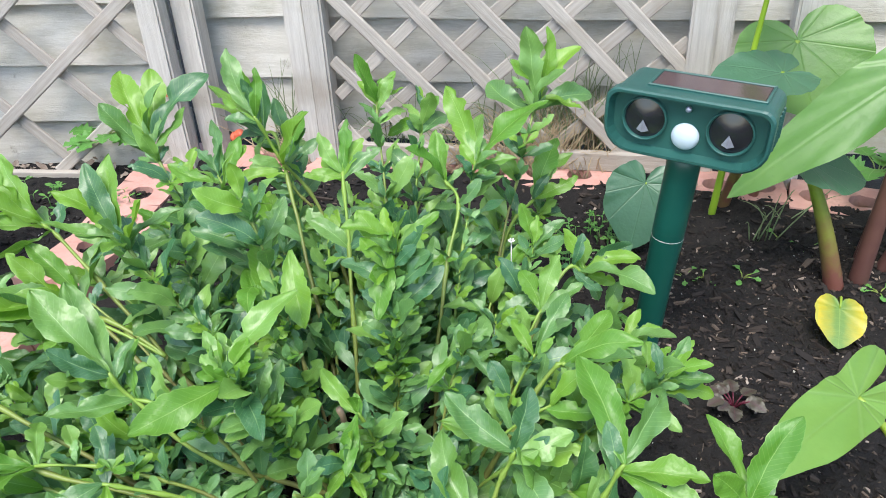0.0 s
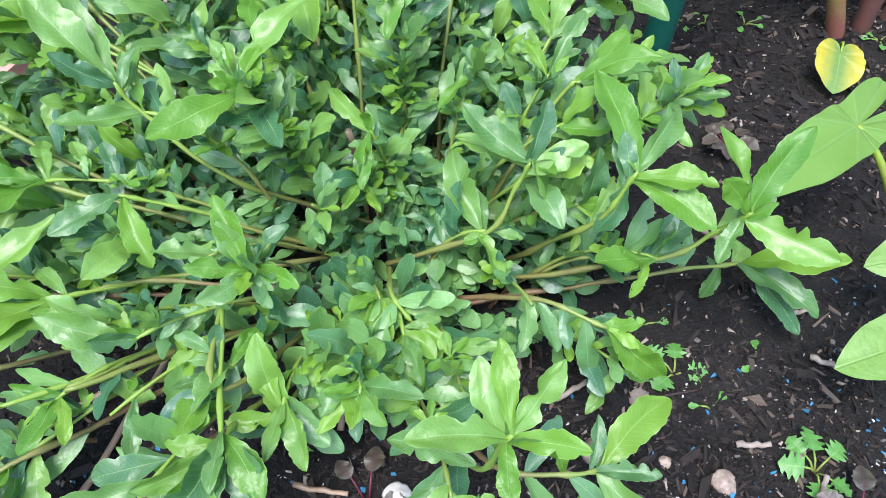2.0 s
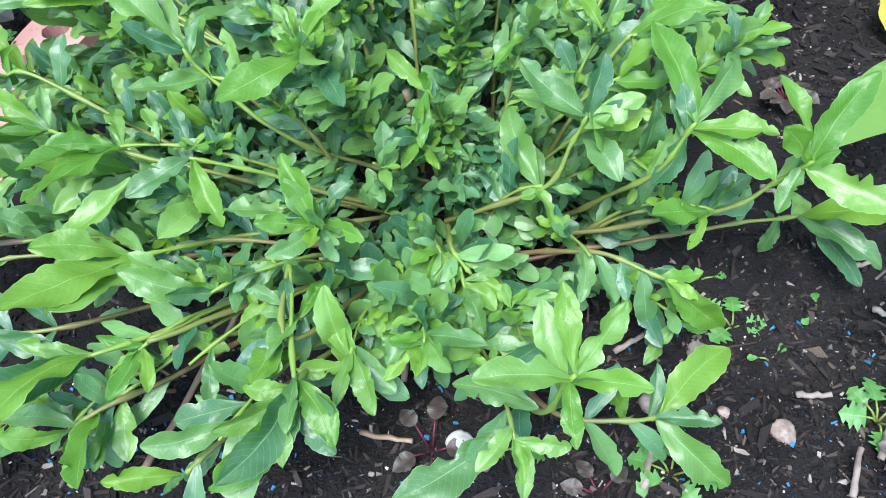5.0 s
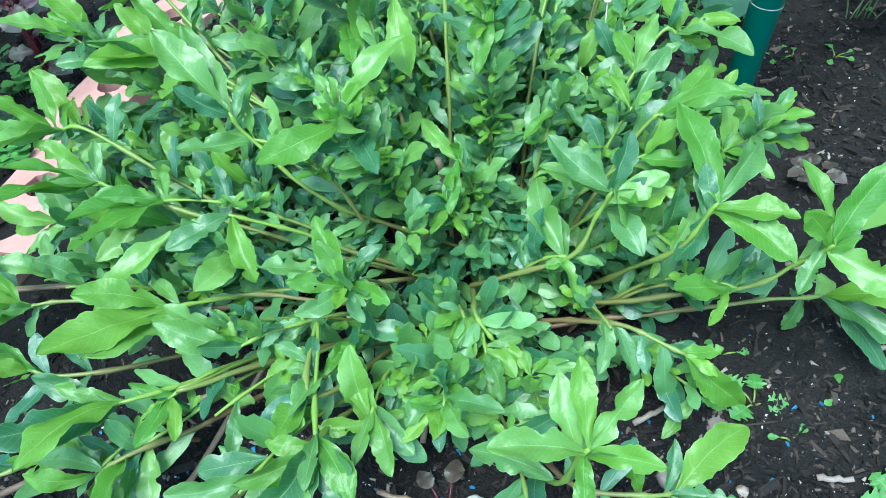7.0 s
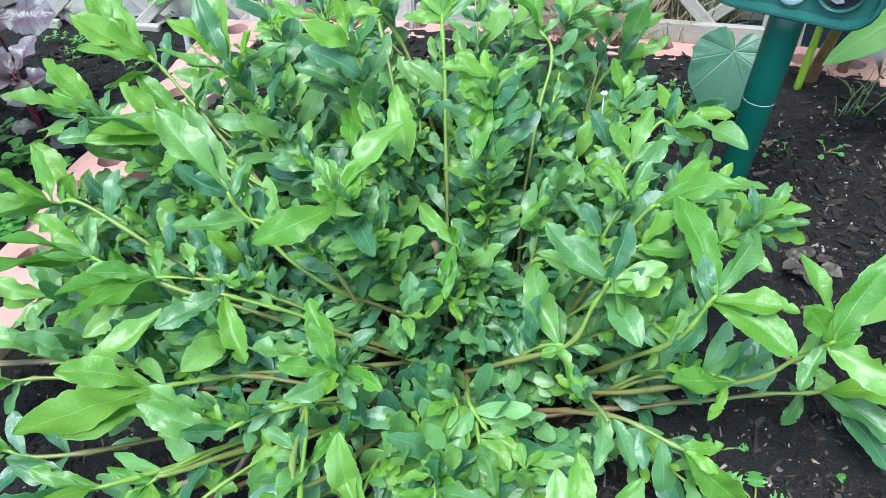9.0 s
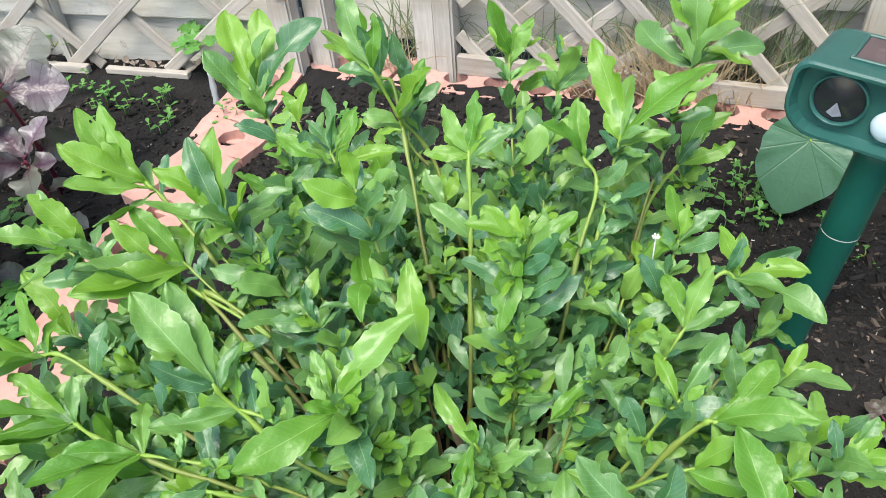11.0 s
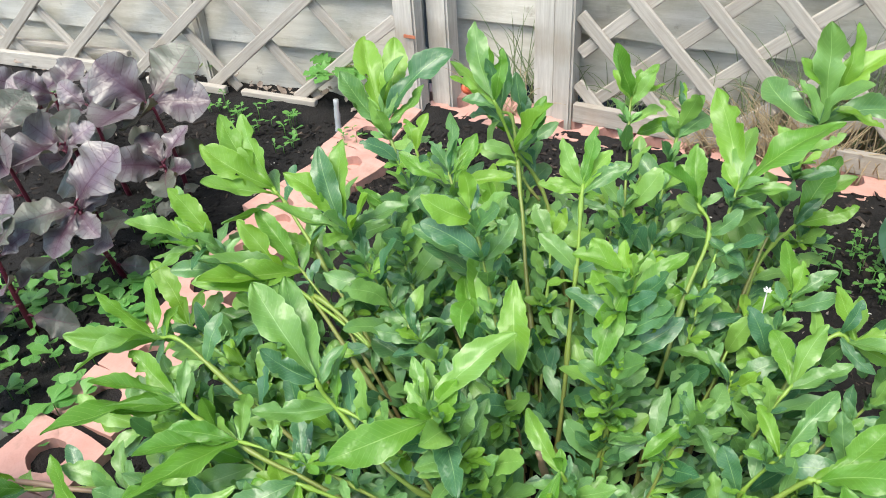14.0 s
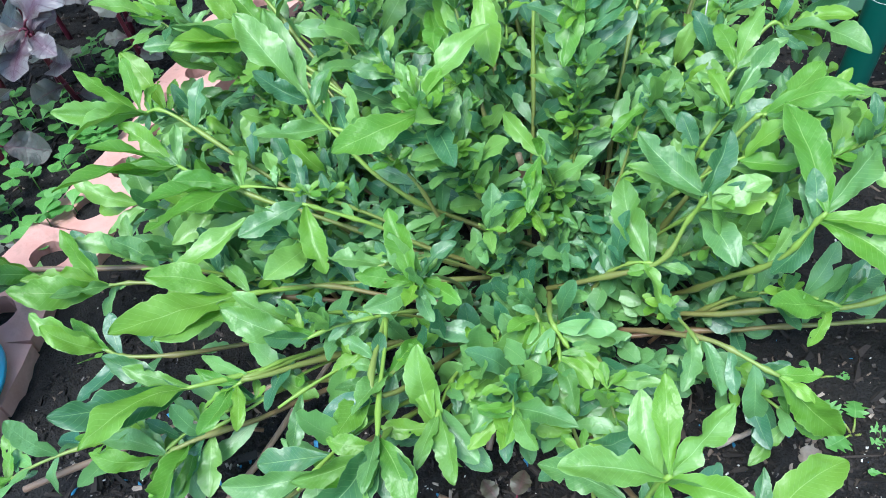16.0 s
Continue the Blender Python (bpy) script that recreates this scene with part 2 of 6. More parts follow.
PLASTIC = plain("green plastic", (0.015, 0.074, 0.064), (0.021, 0.094, 0.080), 30, 0.42, 0.12, 500)
PLASTIC_TUBE = plain("green plastic tube", (0.006, 0.066, 0.050), (0.009, 0.085, 0.062), 20, 0.35, 0.06, 400)
CONE = plain("smoked reflector", (0.012, 0.012, 0.016), (0.02, 0.02, 0.026), 30, 0.18, 0.0, 200, 0.8)
# pale tone that paints the lens glints; the indicator shares it
GLINT_INDICATOR = plain("lens glint and indicator", (0.30, 0.30, 0.38), (0.50, 0.50, 0.60), 130, 0.28, 0.1, 200, 0.8, 0.5)
DOME = plain("white sensor dome", (0.50, 0.59, 0.64), (0.55, 0.64, 0.69), 30, 0.35, 0.05, 400)
PANEL = plain("solar cell", (0.05, 0.028, 0.032), (0.085, 0.05, 0.055), 60, 0.12, 0.02, 500, 0.8)
WIRE = plain("pale thread", (0.5, 0.5, 0.46), (0.6, 0.6, 0.55), 60, 0.6)
BLUE = plain("blue plastic", (0.085, 0.42, 0.64), (0.10, 0.46, 0.69), 20, 0.4, 0.08)
STRAW = plain("dry grass", (0.30, 0.22, 0.13), (0.48, 0.38, 0.24), 80, 0.8)
GRASS = plain("thin grass", (0.12, 0.17, 0.075), (0.21, 0.27, 0.13), 80, 0.6)
SHELL = plain("snail shell", (0.16, 0.11, 0.085), (0.42, 0.33, 0.27), 160, 0.5, 0.4, 300)
PALE = plain("pale fragments", (0.17, 0.125, 0.10), (0.38, 0.32, 0.27), 70, 0.8, 0.5, 200)
m = Nodes("wood chips")
rnd = m.add("ShaderNodeNewGeometry").outputs["Random Per Island"]
col = m.ramp(rnd, (0.0, (0.011, 0.0095, 0.009)), (0.6, (0.024, 0.019, 0.017)), (0.9, (0.056, 0.043, 0.036)), (1.0, (0.20, 0.15, 0.115)))
m.colour(m.mix(m.math("MULTIPLY", m.noise(260, 4, 0.7), 0.5), col, (0.02, 0.015, 0.013)))
m.set(Roughness=0.85, Specular_IOR_Level=0.3)
m.bump(m.noise(420, 3), 0.6, 0.001)
CHIPS = m.mat

PEBBLE = plain("small pebbles", (0.055, 0.045, 0.042), (0.17, 0.145, 0.13), 60, 0.8, 0.5, 300)
PELLET = plain("blue pellets", (0.02, 0.13, 0.26), (0.05, 0.22, 0.38), 100, 0.6)
WHITE = plain("white grit", (0.45, 0.43, 0.4), (0.65, 0.63, 0.6), 100, 0.8)
GREYTUBE = plain("grey plastic tube", (0.30, 0.32, 0.34), (0.38, 0.40, 0.42), 30, 0.5)
ORANGE = plain("orange plastic", (0.5, 0.09, 0.04), (0.6, 0.12, 0.05), 30, 0.5)

# ---- builders ----
rng = random.Random(7)


def mesh_of(name, verts, faces, material, uvs=None, smooth=True):
    me = bpy.data.meshes.new(name)
    me.from_pydata([tuple(v) for v in verts], [], faces)
    if material:
        me.materials.append(material)
    if uvs is not None:
        layer = me.uv_layers.new(name="UVMap")
        idx = np.empty(len(me.loops), dtype=np.int32)
        me.loops.foreach_get("vertex_index", idx)
        layer.data.foreach_set("uv", np.asarray(uvs, dtype=np.float32)[idx].ravel())
    me.polygons.foreach_set("use_smooth", [smooth] * len(me.polygons))
    me.update()
    return me


def part(name, bm, material=None, parent=None, label="", smooth=False):
    """Links a bmesh (or a finished mesh) as one object under its parent."""
    if isinstance(bm, bmesh.types.BMesh):
        me = bpy.data.meshes.new(name)
        bm.to_mesh(me)
        bm.free()
        me.materials.append(material)
        me.polygons.foreach_set("use_smooth", [smooth] * len(me.polygons))
    else:
        me = bm
    ob = new(name, me)
    ob.parent = parent
    return tagged(ob, label)


def box(sx, sy, sz, at=(0, 0, 0), bevel=0.0, segs=1, cuts=0):
    bm = bmesh.new()
    bmesh.ops.create_cube(bm, size=1, matrix=Matrix.Translation(at) @ Matrix.Diagonal((sx, sy, sz, 1)))
    if cuts:
        edges = [e for e in bm.edges if abs((e.verts[0].co - e.verts[1].co).normalized().x) > 0.9]
        bmesh.ops.subdivide_edges(bm, edges=edges, cuts=cuts)
    if bevel:
        bmesh.ops.bevel(bm, geom=[e for e in bm.edges if len(e.link_faces) == 2 and e.calc_face_angle(0) > 0.5], offset=bevel, segments=segs, affect="EDGES", clamp_overlap=True)
    return bm


def tube(points, radii, sides=8, cap=True):
    """Vertices, faces and uvs of a tube along points; uv's second value runs from 0 at the foot to 1 at the tip."""
    pts = [Vector(p) for p in points]
    verts, faces, uvs = [], [], []
    side = None
    for i, p in enumerate(pts):
        d = (pts[min(i + 1, len(pts) - 1)] - pts[max(i - 1, 0)]).normalized()
        if side is None:
            side = d.orthogonal().normalized()
        side = (side - d * side.dot(d)).normalized()
        up = d.cross(side)
        for k in range(sides):
            a = 2 * math.pi * k / sides
            verts.append(p + (side * math.cos(a) + up * math.sin(a)) * radii[i])
            uvs.append((k / sides, i / (len(pts) - 1)))
    n = len(pts)
    for i in range(n - 1):
        for k in range(sides):
            a, b = i * sides + k, i * sides + (k + 1) % sides
            faces.append((a, b, b + sides, a + sides))
    if cap:
        faces.append(tuple(range(sides - 1, -1, -1)))
        faces.append(tuple(range((n - 1) * sides, n * sides)))
    return verts, faces, uvs


def bezier(a, b, c, n):
    a, b, c = Vector(a), Vector(b), Vector(c)
    return [a * (1 - t) ** 2 + b * 2 * t * (1 - t) + c * t * t for t in (i / (n - 1) for i in range(n))]


def frame_on(base, axis, up=(0, 0, 1), roll=0.0):
    """A matrix at base whose y runs along axis and whose z is as near to up as it can be."""
    y = Vector(axis).normalized()
    z = Vector(up)
    z = z - y * z.dot(y)
    z = z.normalized() if z.length > 1e-4 else y.orthogonal().normalized()
    x = y.cross(z)
    m = Matrix((x, y, z)).transposed().to_4x4()
    m.translation = Vector(base)
    return m @ Matrix.Rotation(radians(roll), 4, "Y")


def blade(outline, length, width, rows, cols, seed, curl=0.2, fold=0.15, wave=0.02, teeth=0.0, bites=0, twist=0.0, stalk=0.0):
    """A leaf blade along y: outline(v) gives its half width. Returns verts, faces, uvs."""
    r = random.Random(seed)
    ph = [r.uniform(0, 6.28) for _ in range(6)]
    gaps = [(r.choice((-1, 1)), r.uniform(0.3, 0.85), r.uniform(0.03, 0.08), r.uniform(0.2, 0.75)) for _ in range(bites)]
    verts, uvs, faces = [], [], []
    for i in range(rows + 1):
        v = i / rows
        for j in range(cols + 1):
            u = 2 * j / cols - 1
            w = outline(v) * (1 + teeth * math.sin(v * 34 + ph[0]) * v)
            if abs(u) > 0.99:
                w *= 1 + teeth * (1 if (i + (u > 0)) % 3 else -1.2) * min(1, 4 * v * (1 - v))
            for s, at, size, deep in gaps:
                if u * s > 0:
                    w *= 1 - deep * math.exp(-((v - at) / size) ** 2)
            x = u * w * width
            y = v * length
            z = fold * abs(x) * (1 if u > 0 else 0.85) - curl * length * v * v
            z += wave * length * abs(u) ** 1.5 * math.sin(v * 13 + ph[1 if u > 0 else 2]) * math.sin(math.pi * min(1, v * 1.15))
            x += 0.05 * length * math.sin(v * 3.0 + ph[3]) * v
            a = twist * v
            x, z = x * math.cos(a) - z * math.sin(a) * 0.6, z * math.cos(a) + x * math.sin(a)
            verts.append((x, y, z))
            uvs.append((j / cols, v))
    for i in range(rows):
        for j in range(cols):
            a = i * (cols + 1) + j
            faces.append((a, a + 1, a + cols + 2, a + cols + 1))
    return verts, faces, uvs


def spoon(v):
    """Half width of a small lower leaf: a stalk and a blunt round end."""
    return 0.05 * (1 - v) + 0.5 * (max(0.0, 1 - ((v - 0.66) / 0.36) ** 2) ** 0.5 if v > 0.66 else (v / 0.66) ** 1.6)


def ovate(v):
    return max(0.015, 0.5 * math.sin(math.pi * min(1.0, v ** 0.8)) ** 0.7)


def joined(name, pieces, material, smooth=True):
    """One mesh from many (verts, faces, uvs, matrix)."""
    vs, fs, us, n = [], [], [], 0
    for verts, faces, uvs, mat in pieces:
        a = np.asarray([tuple(p) for p in verts], dtype=float)
        mm = np.array(mat)
        vs.append(a @ mm[:3, :3].T + mm[:3, 3])
        us.append(np.asarray(uvs, dtype=float))
        fs.extend(tuple(i + n for i in f) for f in faces)
        n += len(a)
    return mesh_of(name, np.concatenate(vs), fs, material, np.concatenate(us), smooth)


# ---- ground ----
ROW_X, ROW_Y = (-0.42, -0.205, 0.008, 0.222, 0.44, 0.645, 0.835), (1.337, 1.287, 1.240, 1.197, 1.140, 1.062, 0.958)


def lump(x, y):
    """Height of the soil; it lies banked against the near side of the bricks before the fence."""
    p = Vector((x, y, 0))
    d = y - float(np.interp(x, ROW_X, ROW_Y)) + 0.022 + 0.016 * noise.noise(p * 14) + 0.010 * noise.noise(p * 45)
    bank = 0.020 / (1 + math.exp(max(-40, min(40, d / 0.005)))) * math.exp(-max(0, -d) / 0.10) if -0.5 < x < 0.9 else 0.0
    if -0.5 < x < 0.9 and d > 0:
        return 0.006 * noise.noise(p * 22) - 0.012
    return bank + 0.010 * noise.noise(p * 6) + 0.006 * noise.noise(p * 22) + 0.004 * noise.noise(p * 70) - 0.004


def axis_steps(near_a, near_b, step, far):
    inner = list(np.arange(near_a, near_b, step))
    out, d = [], step * 2
    while d < far:
        out.append(d)
        d *= 1.6
    return [near_a - d for d in reversed(out)] + inner + [near_b + d for d in out]


xs, ys = axis_steps(-1.7, 1.0, 0.012, 400), axis_steps(0.0, 1.5, 0.012, 400)
verts = [(x, y, lump(x, y) if -2.5 < x < 2 and -1 < y < 2.5 else 0) for y in ys for x in xs]
nx = len(xs)
faces = [(j * nx + i, j * nx + i + 1, (j + 1) * nx + i + 1, (j + 1) * nx + i) for j in range(len(ys) - 1) for i in range(nx - 1)]
ground = tagged(new("ground", mesh_of("ground", verts, faces, SOIL)), "dark crumbly potting soil of the garden bed", "soil", kind="structure")


# ---- fence ----
FENCE = pose(0, 1.28, 0, 0, 0, -11.3)
FENCE_LEFT = pose(-0.751, 1.319, 0, 0, 0, -4)


def fence_boards(name, line, u0, u1, v, rows, first, step, label):
    wall = tagged(new(name), label, "fence", kind="structure")
    wall.matrix_world = line @ pose(0, v, 0)
    for i in range(rows):
        bm = bmesh.new()
        n = 26
        low = first + i * step
        r = random.Random(i * 7 + int(100 * (u0 + 9)))
        ring = []
        for k in range(n + 1):
            u = u0 + (u1 - u0) * k / n
            wob = 0.004 * noise.noise(Vector((u * 5, i * 3.1, v))) + 0.0025 * noise.noise(Vector((u * 28, i * 7.7, 1)))
            ring.append([bm.verts.new(c) for c in ((u, -0.010, low + wob), (u, 0.006, low + step + 0.016), (u, 0.012, low + step + 0.016), (u, 0.004, low + wob + 0.001))])
        for a, b in zip(ring, ring[1:]):
            for k in range(4):
                bm.faces.new((a[k], b[k], b[(k + 1) % 4], a[(k + 1) % 4]))
        bm.faces.new(ring[0]), bm.faces.new(ring[-1])
        bmesh.ops.recalc_face_normals(bm, faces=bm.faces)
        part("board", bm, BOARD, wall)
    return wall


def post(name, line, u, v, width, depth, height, lean=0.0):
    bm = box(height, width, depth, (height / 2, 0, 0), 0.004, 2, 8)
    for p in bm.verts:
        p.co.y += 0.003 * noise.noise(p.co * 9 + Vector((u, 0, 0)))
    ob = part(name, bm, POST)
    ob.matrix_world = line @ pose(u, v, -0.03, 0, 0, 0) @ Matrix.Rotation(radians(-90 + lean), 4, "Y") @ Matrix.Rotation(radians(90), 4, "X") @ Matrix.Rotation(radians(-90), 4, "X")
    return tagged(ob, "weathered grey wooden fence post set in the soil", "post", "fence posts", "structure")


def slat(parent, a, b, width, thick, v):
    a, b = Vector(a), Vector(b)
    d = b - a
    bm = box(d.length, thick, width, (0, 0, 0), 0.0015, 1, 5)
    for p in bm.verts:
        p.co.z += 0.0016 * noise.noise(Vector((p.co.x * 12, a.x * 9, a.y * 7)))
    ob = part("slat", bm, LATH, parent)
    ob.matrix_basis = pose((a.x + b.x) / 2, v, (a.y + b.y) / 2) @ Matrix.Rotation(-math.atan2(d.y, d.x), 4, "Y")
    return ob


def clip_line(p, slope, u0, u1, z0, z1):
    """The part of the line through p with that slope inside the rectangle."""
    lo, hi = u0, u1
    for z in (z0, z1):
        u = p[0] + (z - p[1]) / slope
        if (slope > 0) == (z == z0):
            lo = max(lo, u)
        else:
            hi = min(hi, u)
    return (lo, p[1] + (lo - p[0]) * slope), (hi, p[1] + (hi - p[0]) * slope)


def trellis(name, line, u0, u1, v, z0, z1, rising, falling, rails, label):
    """rising and falling: slope, where one slat would meet z = 0, and the spacing. The family named first lies in front."""
    t = tagged(new(name), label, "trellis", "fence trellises", "structure")
    t.matrix_world = line @ pose(0, v, 0)
    for depth, (slope, start, period) in ((-0.0045, rising), (0.0045, falling)):
        for k in range(-12, 14):
            a, b = clip_line((start + k * period, 0.0), slope, u0, u1, z0, z1)
            if b[0] - a[0] > 0.02:
                slat(t, a, b, 0.0215, 0.007, depth)
    for a, b, width, rail_v in rails:
        slat(t, a, b, width, 0.014, rail_v)
    return t


wall_left = fence_boards("wall_left", FENCE_LEFT, -2.2, 0.262, 0.045, 16, -0.020, 0.1075, "pale weathered overlapping fence boards with dark gaps")
wall_right = fence_boards("wall_right", FENCE, -0.47, 1.6, 0.055, 15, 0.030, 0.112, "pale weathered overlapping fence boards with dark gaps")
trellis("trellis_left", FENCE_LEFT, -1.5, 0.232, 0.0, 0.0, 0.9, (0.75, 0.0, 0.207), (-1.10, 0.047, 0.188), (((-1.5, 0.010), (-0.47, 0.014), 0.034, -0.012), ((-0.95, 0.046), (-0.42, 0.046), 0.012, 0.012), ((-0.36, 0.006), (-0.16, 0.003), 0.016, -0.016), ((-0.12, 0.004), (0.05, 0.0), 0.012, -0.016)), "diamond lattice of weathered pale wooden laths before the fence")
trellis("trellis_right", FENCE, -0.205, 0.395, 0.0, 0.030, 0.9, (-1.0, -0.012, 0.1185), (0.90, 0.018, 0.1200), (((-0.205, 0.026), (0.395, 0.026), 0.034, -0.015),), "diamond lattice of weathered grey wooden laths before the fence")
post_1 = post("post_1", FENCE_LEFT, 0.254, 0.005, 0.040, 0.04, 1.5)
RUST = plain("rust smear", (0.36, 0.10, 0.05), (0.50, 0.19, 0.10), 120, 0.8, 0.3)
smear = part("rust_smear", box(0.022, 0.0016, 0.006, (0, 0, 0), 0.0006, 1), RUST, post_1, "orange rust smear across the wood")
smear.matrix_parent_inverse = post_1.matrix_world.inverted()
smear.matrix_basis = FENCE_LEFT @ pose(0.265, -0.0195, 0.152, 0, 4, 0)
post("post_2", FENCE_LEFT, 0.296, 0.055, 0.050, 0.04, 1.5)
post("post_3", FENCE, -0.262, 0.0, 0.029, 0.04, 1.5)
post("post_4", FENCE, -0.227, 0.0, 0.039, 0.035, 1.5)
post("post_5", FENCE, 0.411, -0.004, 0.026, 0.04, 1.5)
post("post_6", FENCE, 0.438, 0.01, 0.027, 0.04, 1.5)
post("post_7", FENCE, 0.566, 0.0, 0.044, 0.05, 1.5)
post("post_8", FENCE_LEFT, -0.225, 0.030, 0.026, 0.02, 1.5)


# ---- edging bricks ----
def brick_mesh(seed, cells=3):
    """A cored brick with three round holes, 215 x 102 x 65 mm, chipped a little, or a broken piece of one."""
    L, W, H, R, S = 0.215, 0.102, 0.065, 0.021, 16
    bm = bmesh.new()
    r = random.Random(seed)
    for k in range(cells):
        cx = (k - (cells - 1) / 2) * L / 3
        sq = []
        for s in range(S):
            a = 2 * math.pi * s / S + math.pi / S
            c, d = math.cos(a), math.sin(a)
            f = min((L / 6) / abs(c), (W / 2) / abs(d))
            sq.append((cx + c * f, d * f))
        rings = []
        for z, shape in ((0, "sq"), (0, "c"), (H, "c"), (H, "sq")):
            ring = []
            for s in range(S):
                a = 2 * math.pi * s / S + math.pi / S
                x, y = sq[s] if shape == "sq" else (cx + R * math.cos(a), R * math.sin(a))
                ring.append(bm.verts.new((x, y, z)))
            rings.append(ring)
        rings.append(rings[0])
        for a, b in zip(rings, rings[1:]):
            for s in range(S):
                q = (a[s], a[(s + 1) % S], b[(s + 1) % S], b[s])
                if a is not rings[3]:
                    bm.faces.new(q)
    bmesh.ops.remove_doubles(bm, verts=bm.verts, dist=1e-5)
    # outer sides
    edge = [e for e in bm.edges if len(e.link_faces) == 1 and e.verts[0].co.z < 1e-4 and e.verts[1].co.z < 1e-4]
    got = bmesh.ops.extrude_edge_only(bm, edges=edge)
    for v in got["geom"]:
        if isinstance(v, bmesh.types.BMVert):
            v.co.z = H
    bmesh.ops.remove_doubles(bm, verts=bm.verts, dist=1e-5)
    bmesh.ops.recalc_face_normals(bm, faces=bm.faces)
    for v in bm.verts:
        v.co += Vector((r.uniform(-1, 1), r.uniform(-1, 1), r.uniform(-1, 1))) * 0.0012
    me = bpy.data.meshes.new("edging_brick")
    bm.to_mesh(me)
    bm.free()
    me.materials.append(BRICK)
    return me


BRICKS = [brick_mesh(i) for i in range(4)]


def edging_brick(x, y, z, yaw, tip=0.0, roll=0.0):
    ob = new("edging_brick", rng.choice(BRICKS))
    ob.matrix_world = pose(x, y, z - 0.065, tip, roll, yaw)
    return tagged(ob, "pink terracotta cored brick edging the soil bed", "brick", "bricks edging the bed")


# the row beside the bush, set askew and sunk in the soil
for k, (x, y, yaw) in enumerate(((-0.556, 0.082, 100), (-0.594, 0.296, 100), (-0.582, 0.610, 80), (-0.572, 0.815, 76), (-0.556, 1.005, 66), (-0.548, 1.19, 82))):
    edging_brick(x, y, 0.015 + 0.004 * math.sin(2.3 * k), yaw, 4 * math.sin(1.7 * k), -3)
broken = edging_brick(-0.596, 0.452, 0.017, 80, 3, -2)
broken.data = brick_mesh(9, 1)
tagged(broken, "broken end of a pink cored brick in the edging")
# the row before the fence
for x, y, yaw in zip(ROW_X, ROW_Y, (-13, -14, -12, -11, -14, -22, -29)):
    edging_brick(x, y, 0.009 + rng.uniform(-0.002, 0.002), yaw, rng.uniform(-1, 3), rng.uniform(-1, 1))


# ---- animal repeller ----
def repeller():
    """A green solar animal repeller on a stake: the head faces -y before it is placed."""
    top = tagged(new("animal_repeller"), "dark green plastic solar animal repeller on a round stake", "repeller")
    W, H, D, C = 0.161, 0.066, 0.080, 0.029
    bm = bmesh.new()

    def outline(w, h, c):
        pts = []
        for sx, sy, a0 in ((1, 1, 0), (-1, 1, 90), (-1, -1, 180), (1, -1, 270)):
            cc = c if sy < 0 else c * 0.45
            for k in range(6):
                a = radians(a0 + 18 * k)
                pts.append((sx * (w / 2 - cc) + cc * math.cos(a), sy * (h / 2 - cc) + cc * math.sin(a)))
        return pts

    rings = []
    for y, w, h, c in ((D, W * 0.9, H * 0.86, C), (D * 0.9, W * 0.96, H * 0.93, C), (0.010, W * 0.975, H * 0.96, C), (0.008, W, H, C), (-0.004, W, H, C), (-0.006, W - 0.003, H - 0.003, C), (-0.006, W - 0.008, H - 0.008, C * 0.9), (0.006, W - 0.014, H - 0.014, C * 0.8)):
        rings.append([bm.verts.new((x, y, z)) for x, z in outline(w, h, c)])
    for a, b in zip(rings, rings[1:]):
        for k in range(len(a)):
            bm.faces.new((a[k], a[(k + 1) % len(a)], b[(k + 1) % len(a)], b[k]))
    bm.faces.new(rings[0]), bm.faces.new(rings[-1])
    bmesh.ops.recalc_face_normals(bm, faces=bm.faces)
    head = part("head", bm, PLASTIC, top, smooth=False)
    for sx in (-1, 1):
        cx = sx * 0.0415
        v, f = [], []
        prof = ((0.0226, 0.006), (0.0226, 0.001), (0.0217, 0.0), (0.0208, 0.0008), (0.0200, 0.004))
        for r, y in prof:
            v += [(r * math.cos(2 * math.pi * k / 32), y, r * math.sin(2 * math.pi * k / 32)) for k in range(32)]
        for i in range(len(prof) - 1):
            f += [(i * 32 + k, i * 32 + (k + 1) % 32, (i + 1) * 32 + (k + 1) % 32, (i + 1) * 32 + k) for k in range(32)]
        part("lens_ring", mesh_of("lens_ring", v, f, PLASTIC), None, head).matrix_basis = pose(cx, 0, 0.003)
        v, f = [(0, 0.0005, 0)], []
        for r, y in ((0.006, 0.001), (0.013, 0.0028), (0.0200, 0.0045)):
            v += [(r * math.cos(2 * math.pi * k / 32), y, r * math.sin(2 * math.pi * k / 32)) for k in range(32)]
        f = [(0, 1 + k, 1 + (k + 1) % 32) for k in range(32)]
        for i in range(2):
            f += [(1 + i * 32 + k, 1 + (i + 1) * 32 + k, 1 + (i + 1) * 32 + (k + 1) % 32, 1 + i * 32 + (k + 1) % 32) for k in range(32)]
        lens = part("lens", mesh_of("lens", v, f, CONE), None, head, "dark smoked round flash reflector")
        lens.matrix_basis = pose(cx, 0.0, 0.003)
        # the lens's reflected glint, put in as a pale wedge
        wedge = [(0, -0.0016, 0.0), (-0.0062, 0.001, -0.0120), (0, -0.0016, -0.0135), (0.0062, 0.001, -0.0120)]
        part("glint_facet", mesh_of("glint_facet", wedge, [(0, 1, 2), (0, 2, 3)], GLINT_INDICATOR, smooth=False), None, head, "pale wedge painted as the glint on the flash reflector").matrix_basis = pose(cx, 0.0, 0.003)
    v, f = [], []
    for i in range(7):
        a = radians(90 * i / 6)
